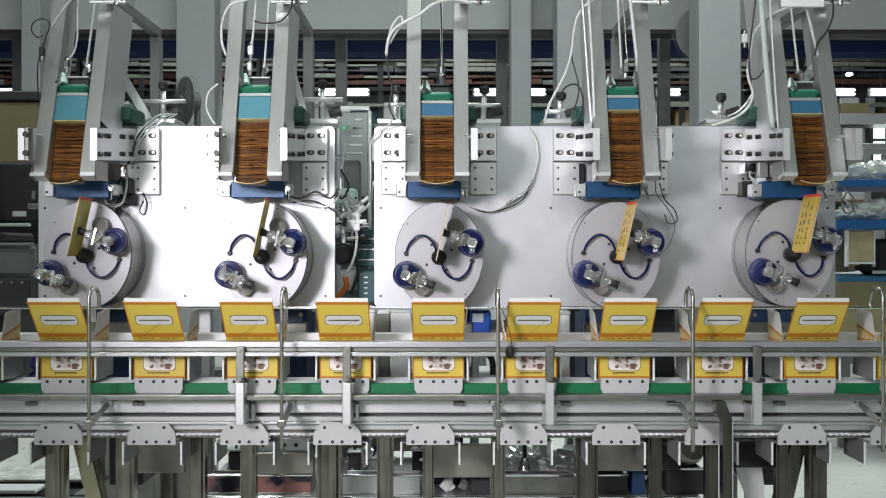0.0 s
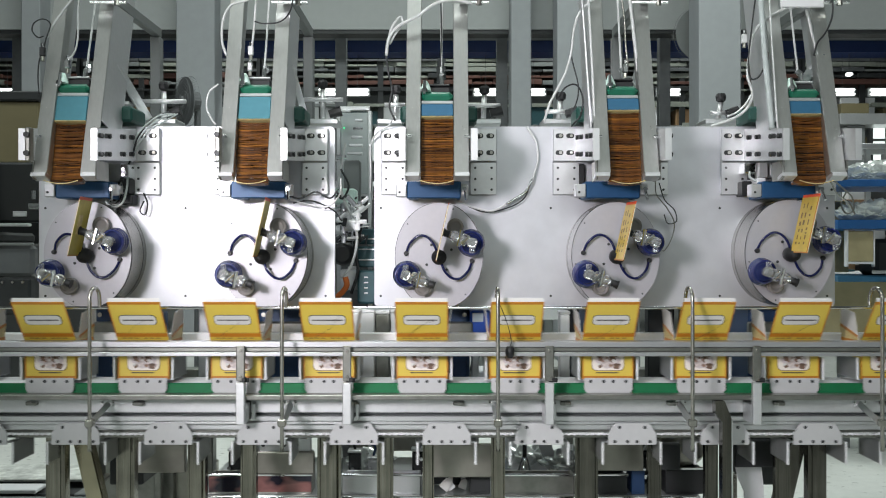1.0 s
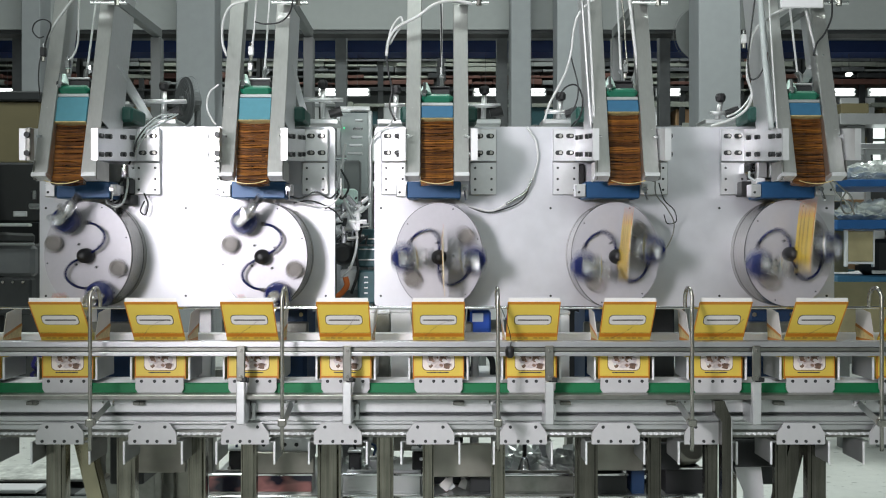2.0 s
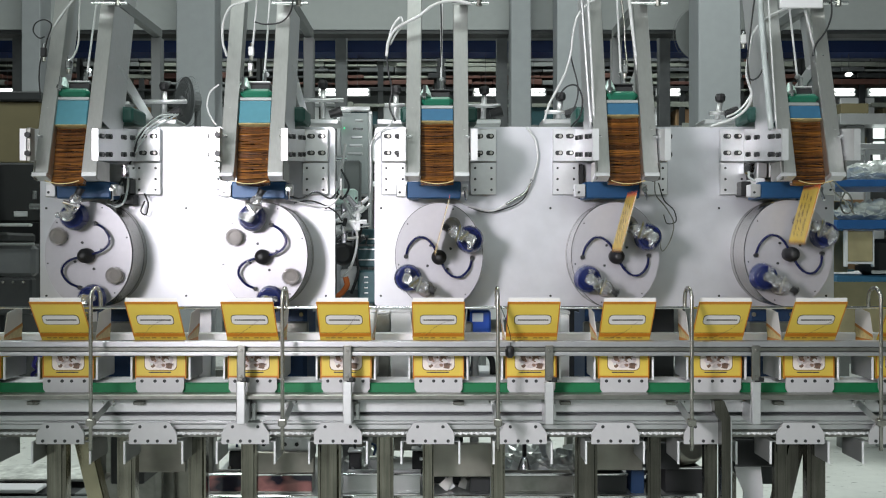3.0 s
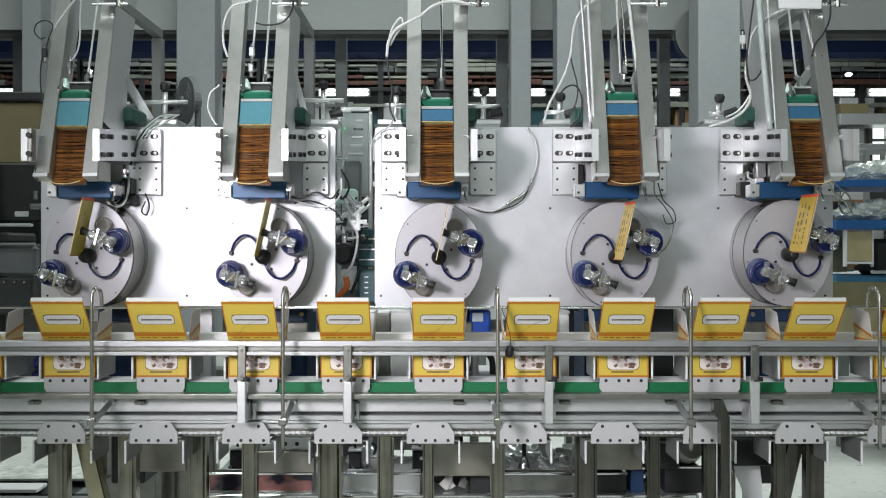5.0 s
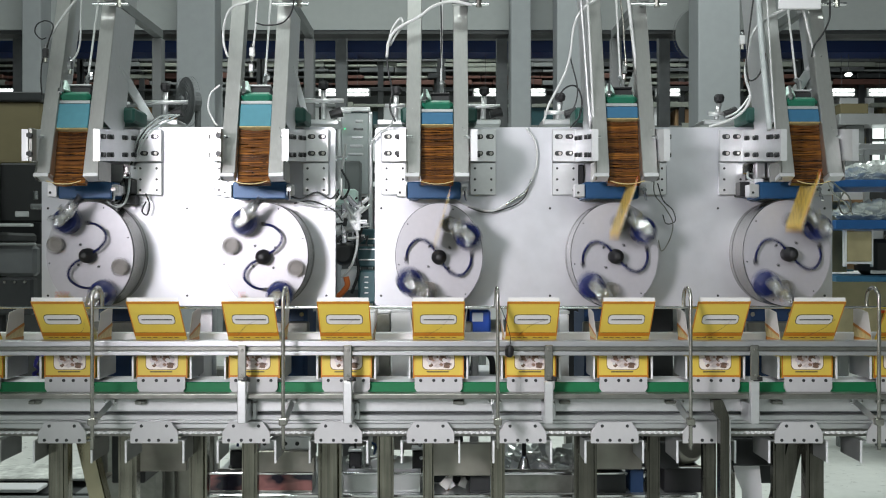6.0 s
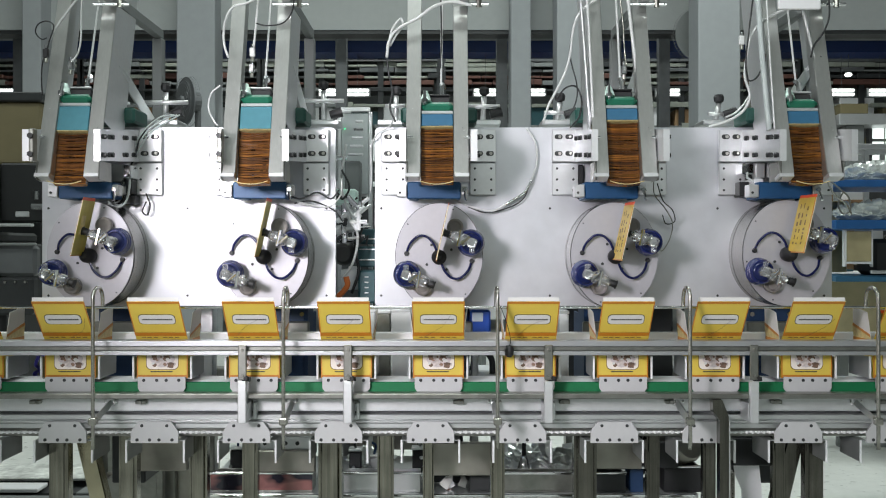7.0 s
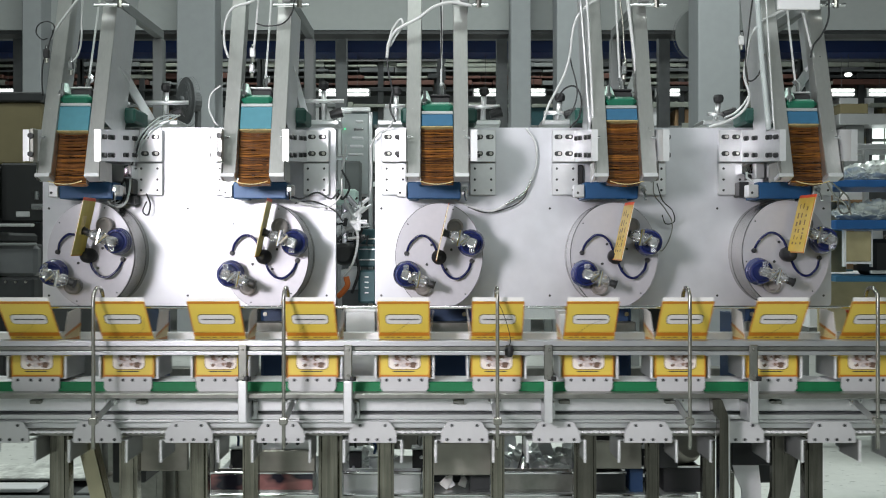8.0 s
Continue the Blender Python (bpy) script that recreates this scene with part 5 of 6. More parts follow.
cable("air_tube", [(0.247, 0.262, 1.445), (0.228, 0.262, 1.394), (0.184, 0.262, 1.366), (0.12, 0.262, 1.353), (0.07, 0.262, 1.369)], 0.0024, DARK, "thin dark cable across the plate", "cable")
cable("sensor_cable", [(-0.006, 0.1, 1.921), (-0.004, 0.1, 1.817), (-0.007, 0.1, 1.728)], 0.0026, DARK, "thin black sensor cable hanging beside a magazine", "cable")
cable("air_tube", [(0.429, 0.12, 1.926), (0.384, 0.12, 1.899), (0.357, 0.12, 1.867), (0.345, 0.12, 1.821), (0.339, 0.12, 1.769), (0.324, 0.12, 1.716), (0.301, 0.12, 1.671), (0.282, 0.12, 1.634), (0.267, 0.12, 1.585)], 0.0042, TUBE, "white pneumatic tube looped beside a magazine", "cable")
cable("air_tube", [(0.373, 0.05, 1.908), (0.382, 0.05, 1.747), (0.391, 0.05, 1.55)], 0.0045, TUBE, "upright white conduit on a magazine rail", "cable")
cable("air_tube", [(0.359, 0.07, 1.913), (0.37, 0.07, 1.766), (0.385, 0.07, 1.553)], 0.0055, ALUW, "upright pale conduit on a magazine rail", "cable")
cable("sensor_cable", [(0.345, 0.14, 1.826), (0.342, 0.14, 1.766), (0.36, 0.14, 1.69), (0.357, 0.14, 1.645), (0.339, 0.14, 1.607)], 0.0024, DARK, "thin black sensor cable hanging beside a magazine", "cable")
cable("sensor_cable", [(0.311, 0.2, 1.662), (0.337, 0.2, 1.693), (0.365, 0.2, 1.697), (0.381, 0.2, 1.662), (0.375, 0.2, 1.615), (0.35, 0.2, 1.584)], 0.003, BLACK, "black cable loop behind a magazine", "cable")
cable("air_tube", [(0.488, 0.1, 1.921), (0.5, 0.1, 1.817), (0.512, 0.1, 1.713), (0.515, 0.1, 1.661)], 0.0058, TUBE, "white pneumatic tube looped beside a magazine", "cable")
cable("sensor_cable", [(0.469, 0.11, 1.924), (0.478, 0.11, 1.849), (0.481, 0.11, 1.789), (0.487, 0.11, 1.73)], 0.003, STEEL, "grey sensor wire over a stack", "cable")
cable("air_hose", [(0.557, 0.1, 1.43), (0.571, 0.15, 1.396), (0.61, 0.2, 1.363), (0.641, 0.24, 1.322), (0.634, 0.25, 1.275), (0.612, 0.25, 1.244), (0.603, 0.25, 1.275)], 0.0021, DARKSTEEL, "thin grey cable loops beside a drum", "cable")
cable("air_hose", [(0.567, 0.1, 1.423), (0.593, 0.15, 1.381), (0.631, 0.2, 1.357), (0.647, 0.24, 1.327), (0.625, 0.25, 1.321), (0.615, 0.25, 1.346)], 0.0020, DARK, "thin dark cable loops beside a drum", "cable")
cable("air_tube", [(0.942, 0.12, 1.899), (0.894, 0.12, 1.881), (0.852, 0.12, 1.857), (0.822, 0.12, 1.819), (0.81, 0.12, 1.762), (0.805, 0.12, 1.709), (0.818, 0.12, 1.659), (0.801, 0.12, 1.619), (0.759, 0.12, 1.591), (0.708, 0.12, 1.575)], 0.0046, TUBE, "white pneumatic tube looped beside a magazine", "cable")
cable("conduit", [(0.836, 0.115, 1.93), (0.838, 0.078, 1.74), (0.840, 0.034, 1.556)], 0.0095, POLYG, "pale upright conduit on a magazine rail", "conduit")
cable("conduit", [(0.858, 0.110, 1.93), (0.856, 0.072, 1.74), (0.853, 0.030, 1.556)], 0.0030, TUBE, "thin white upright conduit on a magazine rail", "conduit")
cable("sensor_cable", [(0.821, 0.1, 1.921), (0.81, 0.1, 1.832), (0.801, 0.1, 1.743), (0.807, 0.1, 1.698), (0.827, 0.1, 1.701), (0.842, 0.1, 1.728), (0.841, 0.1, 1.757)], 0.0028, DARK, "thin black sensor cable hanging beside a magazine", "cable")
cable("air_tube", [(0.845, 0.2, 1.677), (0.826, 0.2, 1.646), (0.802, 0.2, 1.623), (0.775, 0.2, 1.611)], 0.0035, ALUW, "pale hose behind a magazine", "cable")
cable("air_tube", [(0.952, 0.1, 1.884), (0.967, 0.1, 1.817), (0.982, 0.1, 1.757), (0.991, 0.1, 1.71)], 0.0048, TUBE, "white pneumatic tube looped beside a magazine", "cable")
cable("sensor_cable", [(1.017, 0.09, 1.918), (1.017, 0.09, 1.859), (0.999, 0.09, 1.815), (0.978, 0.09, 1.788), (0.969, 0.09, 1.755)], 0.003, DARK, "thin black sensor cable hanging beside a magazine", "cable")
cable("air_hose", [(1.021, 0.1, 1.433), (1.093, 0.2, 1.414), (1.137, 0.25, 1.394), (1.146, 0.26, 1.359), (1.124, 0.26, 1.35), (1.112, 0.26, 1.378), (1.126, 0.26, 1.41)], 0.0030, DARKSTEEL, "dull grey tube loops beside a drum", "cable")
cable("air_hose", [(1.015, 0.1, 1.43), (1.077, 0.2, 1.399), (1.129, 0.25, 1.378), (1.15, 0.26, 1.347)], 0.003, STEEL, "grey cable loops beside a drum", "cable")
cable("air_hose", [(-0.289, 0.42, 1.562), (-0.299, 0.42, 1.503), (-0.309, 0.42, 1.453), (-0.289, 0.42, 1.386), (-0.262, 0.42, 1.327), (-0.255, 0.42, 1.268), (-0.272, 0.42, 1.201), (-0.302, 0.42, 1.164)], 0.005, TUBE, "pale cables between the machine plates", "cable")
cable("air_hose", [(-0.3, 0.4, 1.485), (-0.277, 0.4, 1.435), (-0.297, 0.4, 1.398), (-0.313, 0.4, 1.418)], 0.004, DARK, "dark cables between the machine plates", "cable")
cable("air_hose", [(-0.266, 0.46, 1.388), (-0.245, 0.46, 1.32), (-0.266, 0.46, 1.252), (-0.255, 0.46, 1.184), (-0.276, 0.46, 1.116)], 0.006, BLACK, "black cables between the machine plates", "cable")
cable("orange_hose", [(-0.287, 0.4, 1.168), (-0.283, 0.4, 1.143), (-0.297, 0.4, 1.122), (-0.313, 0.4, 1.108)], 0.011, COPPER, "short orange hose between the machine plates", "hose")


def air_valve(x, y, z, material, label):
    t = thing("air_valve", label, "valve", pose(x, y, z), "air valves on the magazines")
    block(t, "body", material, -0.007, 0.007, -0.006, 0.006, -0.012, 0.012, 0.002)
    bm = bmesh.new()
    rod(bm, (0, 0, 0.0125), (0, 0, 0.022), 0.004, 10)
    part("nipple", bm, CHROME, t)
    bm = bmesh.new()
    rod(bm, (0, 0, -0.0125), (0, 0, -0.024), 0.005, 10)
    part("collar", bm, STEEL, t)


for x, y, z, m, s in ((0.842, 0.09, 1.753, REDD, "small dark red sensor head on a cable"), (0.793, 0.11, 1.804, TUBE, "small white cable box on a tube"), (0.998, 0.1, 1.738, CHROME, "chrome air valve over a stack"),
                      (0.480, 0.11, 1.725, CHROME, "chrome air valve over a stack"), (-0.504, 0.10, 1.77, TUBE, "white air valve over a stack"), (-0.506, 0.10, 1.728, CHROME, "chrome air valve over a stack"),
                      (-0.985, 0.10, 1.735, CHROME, "chrome air valve over a stack"), (-1.029, 0.05, 1.757, BLACK, "black cable joint on a rail")):
    air_valve(x, y, z, m, s)


def sign_plate():
    t = thing("sign_plate", "white plate fixed at the top of a magazine", "plate")
    block(t, "plate", WHITE, 0.870, 0.980, 0.05, 0.06, 1.872, 1.99, 0.002)
    block(t, "stay", ALU, 0.93, 0.95, 0.061, 0.12, 1.90, 1.93, 0.002)


sign_plate()
for x in (0.075, 0.545, 1.02, -0.40, -0.875):
    t = thing("stop_rod", "short chrome stop rod at a magazine's top", "rod", pose(x, 0.10, 1.897), "stop rods")
    bm = bmesh.new()
    rod(bm, (-0.05, 0, 0), (0.045, 0, 0), 0.005, 10)
    part("bar", bm, CHROME, t)
    bm = bmesh.new()
    rod(bm, (0.02, 0, -0.008), (0.02, 0, 0.012), 0.008, 8)
    part("nut", bm, STEEL, t)


def rail_knob():
    t = thing("rail_sensor", "black knob on the guide rail with a thin shadow strand", "sensor")
    bm = bmesh.new()
    lathe(bm, [(0.006, 0.0), (0.0105, 0.005), (0.0115, 0.02), (0.008, 0.028)], 14, Matrix.Translation((0.164, -0.062, 0.983)))
    part("knob", bm, BLACK, t, smooth=True)
    block(t, "clip", DARK, 0.155, 0.173, -0.0575, -0.0505, 0.990, 1.004, 0.001)
    # thin black strand drawn for the shadow line that rises over the flap
    bm = bmesh.new()
    sweep(bm, [(0.164, -0.062, 1.010), (0.167, -0.066, 1.022), (0.163, -0.075, 1.045), (0.154, -0.085, 1.075), (0.142, -0.095, 1.105), (0.135, -0.105, 1.118)], 0.0009, 6, 5)
    part("cable", bm, BLACK, t)


rail_knob()


def plate_gap(x0, x1, z0, z1):
    """A black strip on the plate, in place of the dark gap beside a bracket."""
    t = slab("rubber_strip", x0, x1, 0.2655, 0.2795, z0, z1, BLACK, "black strip in place of a dark gap beside a bracket", "strip", 0.003, "thing")
    return t


for x0, x1, z0, z1 in ((0.380, 0.397, 1.390, 1.488),):
    plate_gap(x0, x1, z0, z1)


def sensor_block(label, pieces, hose):
    """Small pneumatic fittings on the plate beside a magazine foot."""
    t = thing("sensor_block", label, "valve", None, "fittings beside the magazine feet")
    for name, m, x0, x1, y0, z0, z1 in pieces:
        block(t, name, m, x0, x1, y0, 0.2795, z0, z1, 0.002)
    bm = bmesh.new()
    sweep(bm, hose, 0.0032, 8, 5)
    part("hose", bm, POLYG, t, "pale bent hose", smooth=True)
    for x, z in ((pieces[1][2] + 0.005, pieces[1][6] - 0.006), (pieces[1][3] - 0.005, pieces[1][5] + 0.007)):
        bm = bmesh.new()
        rod(bm, (x, pieces[1][4] - 0.004, z), (x, pieces[1][4] + 0.001, z), 0.0032, 8)
        part("screw", bm, DARK, t)


sensor_block("steel and white plastic sensor block under a slotted bracket",
             (("base_plate", GREYG, -0.926, -0.886, 0.225, 1.436, 1.486), ("chrome_body", CHROME, -0.882, -0.860, 0.205, 1.446, 1.482), ("white_block", WHITE, -0.914, -0.880, 0.195, 1.402, 1.423),
              ("black_base", BLACK, -0.914, -0.858, 0.235, 1.374, 1.400), ("spacer", DARK, -0.880, -0.862, 0.220, 1.403, 1.444)),
             [(-0.922, 0.215, 1.436), (-0.926, 0.205, 1.405), (-0.918, 0.205, 1.374), (-0.893, 0.205, 1.366), (-0.874, 0.205, 1.380), (-0.868, 0.215, 1.415), (-0.866, 0.215, 1.446)])
sensor_block("small white sensor block with chrome clamp beside a magazine foot",
             (("base_plate", ALUW, 0.862, 0.886, 0.200, 1.445, 1.488), ("base_plate", ALUW, 0.893, 0.920, 0.200, 1.445, 1.488), ("chrome_body", CHROME, 0.828, 0.860, 0.215, 1.458, 1.487),
              ("white_block", WHITE, 0.853, 0.878, 0.190, 1.408, 1.443), ("black_base", BLACK, 0.824, 0.851, 0.225, 1.396, 1.437), ("spacer", DARK, 0.851, 0.862, 0.235, 1.444, 1.457)),
             [(0.842, 0.213, 1.462), (0.838, 0.205, 1.448), (0.846, 0.200, 1.440), (0.858, 0.1925, 1.432)])


# ---- what stands under and behind the conveyor ----
def tray(name, label, x0, x1, y0, y1, z0, z1, material, category="tray", inner=None, front=None):
    """An open tray with four walls, a floor and a rolled rim."""
    t = thing(name, label, category)
    th = 0.006
    block(t, "floor_panel", material, x0, x1, y0, y1, z0, z0 + th, 0.001)
    block(t, "front_wall", front or material, x0, x1, y0, y0 + th, z0 + th, z1, 0.001)
    block(t, "back_wall", material, x0, x1, y1 - th, y1, z0 + th, z1, 0.001)
    block(t, "end_wall", material, x0, x0 + th, y0 + th, y1 - th, z0 + th, z1, 0.001)
    block(t, "end_wall", material, x1 - th, x1, y0 + th, y1 - th, z0 + th, z1, 0.001)
    block(t, "rim", CHROME, x0 - 0.004, x1 + 0.004, y0 - 0.004, y0 + 0.008, z1 + 0.0005, z1 + 0.008, 0.002)
    if inner:
        rng = random.Random(x0)
        x = x0 + 0.012
        while x < x1 - 0.06:
            s = rng.uniform(0.04, 0.09)
            block(t, "packet", rng.choice(inner), x, min(x + s, x1 - 0.01), y0 + 0.02, y1 - 0.02, z0 + th, z1 - rng.uniform(0.0, 0.015), 0.003)
            x += s + 0.004
    return t


shelf = thing("under_shelf", "dull steel shelf under the conveyor on four legs", "shelf")
block(shelf, "board", ALU, -0.71, 0.73, 0.30, 0.80, 0.531, 0.551, 0.003)
block(shelf, "edge_strip", CHROME, -0.70, 0.72, 0.2915, 0.2995, 0.543, 0.5515, 0.002, "bright shelf edge")
for x in (-0.68, 0.70):
    for y in (0.33, 0.76):
        block(shelf, "leg", STEEL, x - 0.015, x + 0.015, y - 0.015, y + 0.015, 0.0, 0.5305, 0.002)
tray("steel_tray", "shallow steel tray with red and dark packets", -0.668, -0.375, 0.315, 0.395, 0.5515, 0.602, DARKSTEEL, "tray", [REDP, DARK, RUST], REDREFLECT)
tray("steel_tray", "shallow bright steel tray on the shelf", -0.285, -0.065, 0.315, 0.395, 0.5515, 0.602, ALU)
tray("steel_tray", "dark steel tray on the shelf", 0.078, 0.135, 0.315, 0.395, 0.5515, 0.603, DARK)
tray("steel_tray", "dull steel tray on the shelf", 0.172, 0.375, 0.315, 0.395, 0.5515, 0.601, DARKSTEEL)
tray("steel_tray", "dark steel tray with a bright rim", 0.40, 0.525, 0.315, 0.395, 0.5515, 0.602, DARK)
tray("blue_crate", "dark blue plastic crate on the shelf", 0.538, 0.575, 0.315, 0.395, 0.5515, 0.618, NAVY, "crate")
tray("black_crate", "black plastic crate on the shelf", 0.635, 0.745, 0.315, 0.395, 0.5515, 0.620, BLACK, "crate")
back = thing("machine_base", "dark machine base behind the conveyor legs", "machine base")
block(back, "panel", PANELM, -0.68, -0.40, 0.85, 0.90, 0.62, 0.80, 0.003)
for x in (-0.67, -0.43, 0.66, -0.99, 0.97):
    block(back, "post", DARKSTEEL, x, x + 0.025, 0.86, 0.89, 0.0, 0.62 if x < -0.4 and x > -0.9 else 0.80, 0.003)
block(back, "panel", PANELM, -0.30, -0.09, 0.85, 0.90, 0.56, 0.80, 0.003)
block(back, "post", DARKSTEEL, -0.32, -0.30, 0.86, 0.90, 0.0, 0.80, 0.003)
block(back, "post", DARKSTEEL, -0.09, -0.07, 0.86, 0.90, 0.0, 0.80, 0.003)
block(back, "panel", DARK, 0.62, 0.86, 0.85, 0.90, 0.0, 0.80, 0.003)
block(back, "panel", PANELM, 0.42, 0.615, 0.85, 0.90, 0.0, 0.72, 0.003)
# panel added to cover bright floor where it should lie in shade
block(back, "side_panel", PANELM, -1.08, -0.80, 0.95, 1.0, 0.0, 0.50, 0.003)
block(back, "sill", DARKSTEEL, -1.0, 1.0, 0.85, 0.92, 0.8005, 0.84, 0.003)


def offcut(outline, y, lean, material, label):
    """A loose bent offcut of sheet metal standing on the shelf."""
    bm = bmesh.new()
    prism(bm, outline, 0, 0.004)
    bmesh.ops.transform(bm, matrix=pose(0, y, 0.5515, lean) @ Matrix.Translation((0, 0, -0.5515)), verts=bm.verts)
    return tagged(part("metal_offcut", bm, material), label, "metal sheet", "offcuts on the shelf")


offcut([(0.175, 0.5515), (0.245, 0.5515), (0.235, 0.66), (0.20, 0.70), (0.175, 0.69)], 0.62, -32, WHITE, "bright sheet-metal offcut leaning on the shelf")
offcut([(0.33, 0.5515), (0.375, 0.5515), (0.345, 0.62), (0.315, 0.71), (0.275, 0.71), (0.30, 0.63)], 0.55, -4, ALUW, "narrow bright sheet-metal offcut on the shelf")
offcut([(0.195, 0.5515), (0.33, 0.5515), (0.325, 0.635), (0.30, 0.65), (0.22, 0.625)], 0.51, -48, WHITE, "wedge-shaped white sheet offcut on the shelf")
offcut([(-0.09, 0.5515), (-0.015, 0.5515), (-0.02, 0.63), (-0.05, 0.61), (-0.075, 0.64)], 0.45, -20, BOARD, "torn white plastic offcut on the shelf")
offcut([(-0.065, 0.5515), (0.03, 0.5515), (0.028, 0.60), (-0.02, 0.625), (-0.06, 0.60)], 0.42, -30, WHITE, "folded white sheet on the shelf")
offcut([(0.38, 0.5515), (0.50, 0.5515), (0.50, 0.62), (0.45, 0.64), (0.38, 0.63)], 0.60, -12, ALUW, "pale sheet-metal offcut on the shelf")
for k, (x, w, lean, m, words) in enumerate(((-0.012, 0.030, 22, BOARD, "crumpled white scrap on the shelf"), (0.018, 0.022, -18, WHITE, "white plastic scrap on the shelf"), (0.043, 0.024, 12, BOARD, "torn white scrap on the shelf"), (0.006, 0.016, 30, REDP, "small red scrap on the shelf"))):
    bm = bmesh.new()
    prism(bm, [(0, 0.0), (w, 0.0), (w * 0.9, 0.030 - 0.004 * k), (w * 0.5, 0.046 - 0.008 * k), (w * 0.1, 0.024)], 0, 0.003)
    bmesh.ops.transform(bm, matrix=pose(x, 0.335 + 0.012 * k, 0.5520 + max(0.0, w * math.sin(radians(1.8 * lean))), -14, 1.8 * lean, 0), verts=bm.verts)
    tagged(part("scrap_sheet", bm, m), words, "scrap", "scraps on the shelf")
foot = thing("levelling_foot", "black levelling foot with a steel base", "foot")
bm = bmesh.new()
rod(bm, (0.245, 0.46, 0.626), (0.245, 0.46, 0.72), 0.0065, 10)
part("spindle", bm, BLACK, foot)
bm = bmesh.new()
lathe(bm, [(0.030, 0.0), (0.029, 0.010), (0.013, 0.062), (0.009, 0.074)], 16, Matrix.Translation((0.245, 0.46, 0.5515)))
part("pad", bm, STEELP, foot, smooth=True)
bm = bmesh.new()
lathe(bm, [(0.010, 0.0), (0.026, 0.010), (0.026, 0.02)], 16, Matrix.Translation((0.245, 0.46, 0.72)))
part("collar", bm, BLACK, foot)
def valve_block(x, y, seed):
    """A small pneumatic valve block on the shelf with nipples and a short tube."""
    rng = random.Random(seed)
    t = thing("valve_block", "small pneumatic valve block with fittings on the shelf", "valve", pose(x, y, 0.5515), "valve blocks on the shelf")
    h = rng.uniform(0.05, 0.12)
    w = rng.uniform(0.014, 0.028)
    block(t, "body", rng.choice([DARK, DARKSTEEL, BLACK, ALUW]), -w, w, -0.02, 0.02, 0.0, h, 0.004)
    block(t, "top_plate", ALU, -w - 0.003, w + 0.003, -0.022, 0.022, h + 0.0005, h + 0.008, 0.002)
    for k in range(rng.randint(2, 3)):
        bm = bmesh.new()
        q = rng.uniform(-w, w) * 0.7
        rod(bm, (q, -0.0205, h * (0.25 + 0.28 * k)), (q, -0.045, h * (0.25 + 0.28 * k)), rng.uniform(0.004, 0.007), 8)
        part("nipple", bm, CHROME, t)
    bm = bmesh.new()
    sweep(bm, [(0, 0, h + 0.008), (0.01 * rng.uniform(-1, 1), -0.01, h + 0.04), (rng.uniform(-0.04, 0.04), -0.02, h + 0.06), (rng.uniform(-0.05, 0.05), -0.01, h + 0.11)], 0.004, 8, 4)
    part("tube", bm, rng.choice([BLACK, TUBE, NAVY]), t, smooth=True)


for k, (x, y) in enumerate(((-0.265, 0.47), (-0.215, 0.55), (-0.175, 0.46), (-0.07, 0.48), (0.045, 0.45), (0.085, 0.53), (0.44, 0.50), (0.60, 0.46), (-0.62, 0.46), (-0.56, 0.50), (-0.42, 0.47), (0.68, 0.44))):
    valve_block(x, y, 30 + k)
curve = thing("curved_guard", "white curved sheet guard under the conveyor", "guard")
bm = bmesh.new()
prism(bm, [(0.82, 0.30), (0.915 + 0.0, 0.30), (0.925, 0.45), (0.923, 0.56), (0.915, 0.63), (0.84, 0.632), (0.85, 0.59), (0.868, 0.55), (0.865, 0.45)], 0.34, 0.35)
part("sheet", bm, WHITE, curve)
block(curve, "stay", STEEL, 0.83, 0.85, 0.351, 0.37, 0.0, 0.60, 0.002)
pallet = thing("floor_platform", "low grey steel platform on the floor with a white edge", "platform")
block(pallet, "deck", SLABM, -2.6, -1.35, 2.52, 2.86, 0.045, 0.06, 0.003)
block(pallet, "edge", WHITE, -2.6, -2.03, 2.34, 2.47, 0.030, 0.05, 0.004)
block(pallet, "edge", GREYG, -1.84, -1.30, 2.34, 2.47, 0.015, 0.03, 0.004)
block(pallet, "step", GREYG, -2.6, -1.30, 2.05, 2.33, 0.0, 0.02, 0.004)
block(pallet, "runner", DARK, -2.55, -1.38, 2.4, 2.8, 0.0, 0.0145, 0.003)
housing = thing("motor_housing", "round dull steel motor housing under the conveyor", "motor")
bm = bmesh.new()
lathe(bm, [(0.030, 0.0), (0.052, 0.008), (0.056, 0.020), (0.056, 0.10), (0.046, 0.115)], 28, Matrix.Translation((0.665, 0.42, 0.655)) @ pose(0, 0, 0, 70, 0, 25))
part("shell", bm, PANELM, housing, smooth=True)
bm = bmesh.new()
lathe(bm, [(0.012, 0.0), (0.022, 0.006), (0.022, 0.018)], 16, Matrix.Translation((0.672, 0.395, 0.650)) @ pose(0, 0, 0, 70, 0, 25))
part("bearing", bm, CHROME, housing, smooth=True)
block(housing, "bracket", DARKSTEEL, 0.63, 0.70, 0.40, 0.47, 0.5515, 0.605, 0.004)
block(housing, "side_plate", DARKSTEEL, 0.705, 0.745, 0.40, 0.47, 0.5515, 0.725, 0.004)
box_ = thing("brown_carton", "plain brown carton behind the conveyor legs", "carton")
block(box_, "body", CARTON, -1.20, -0.92, 0.9, 1.1, 0.60, 0.70, 0.003)
block(box_, "stand", DARKSTEEL, -1.18, -0.94, 0.92, 1.08, 0.0, 0.5995, 0.003)


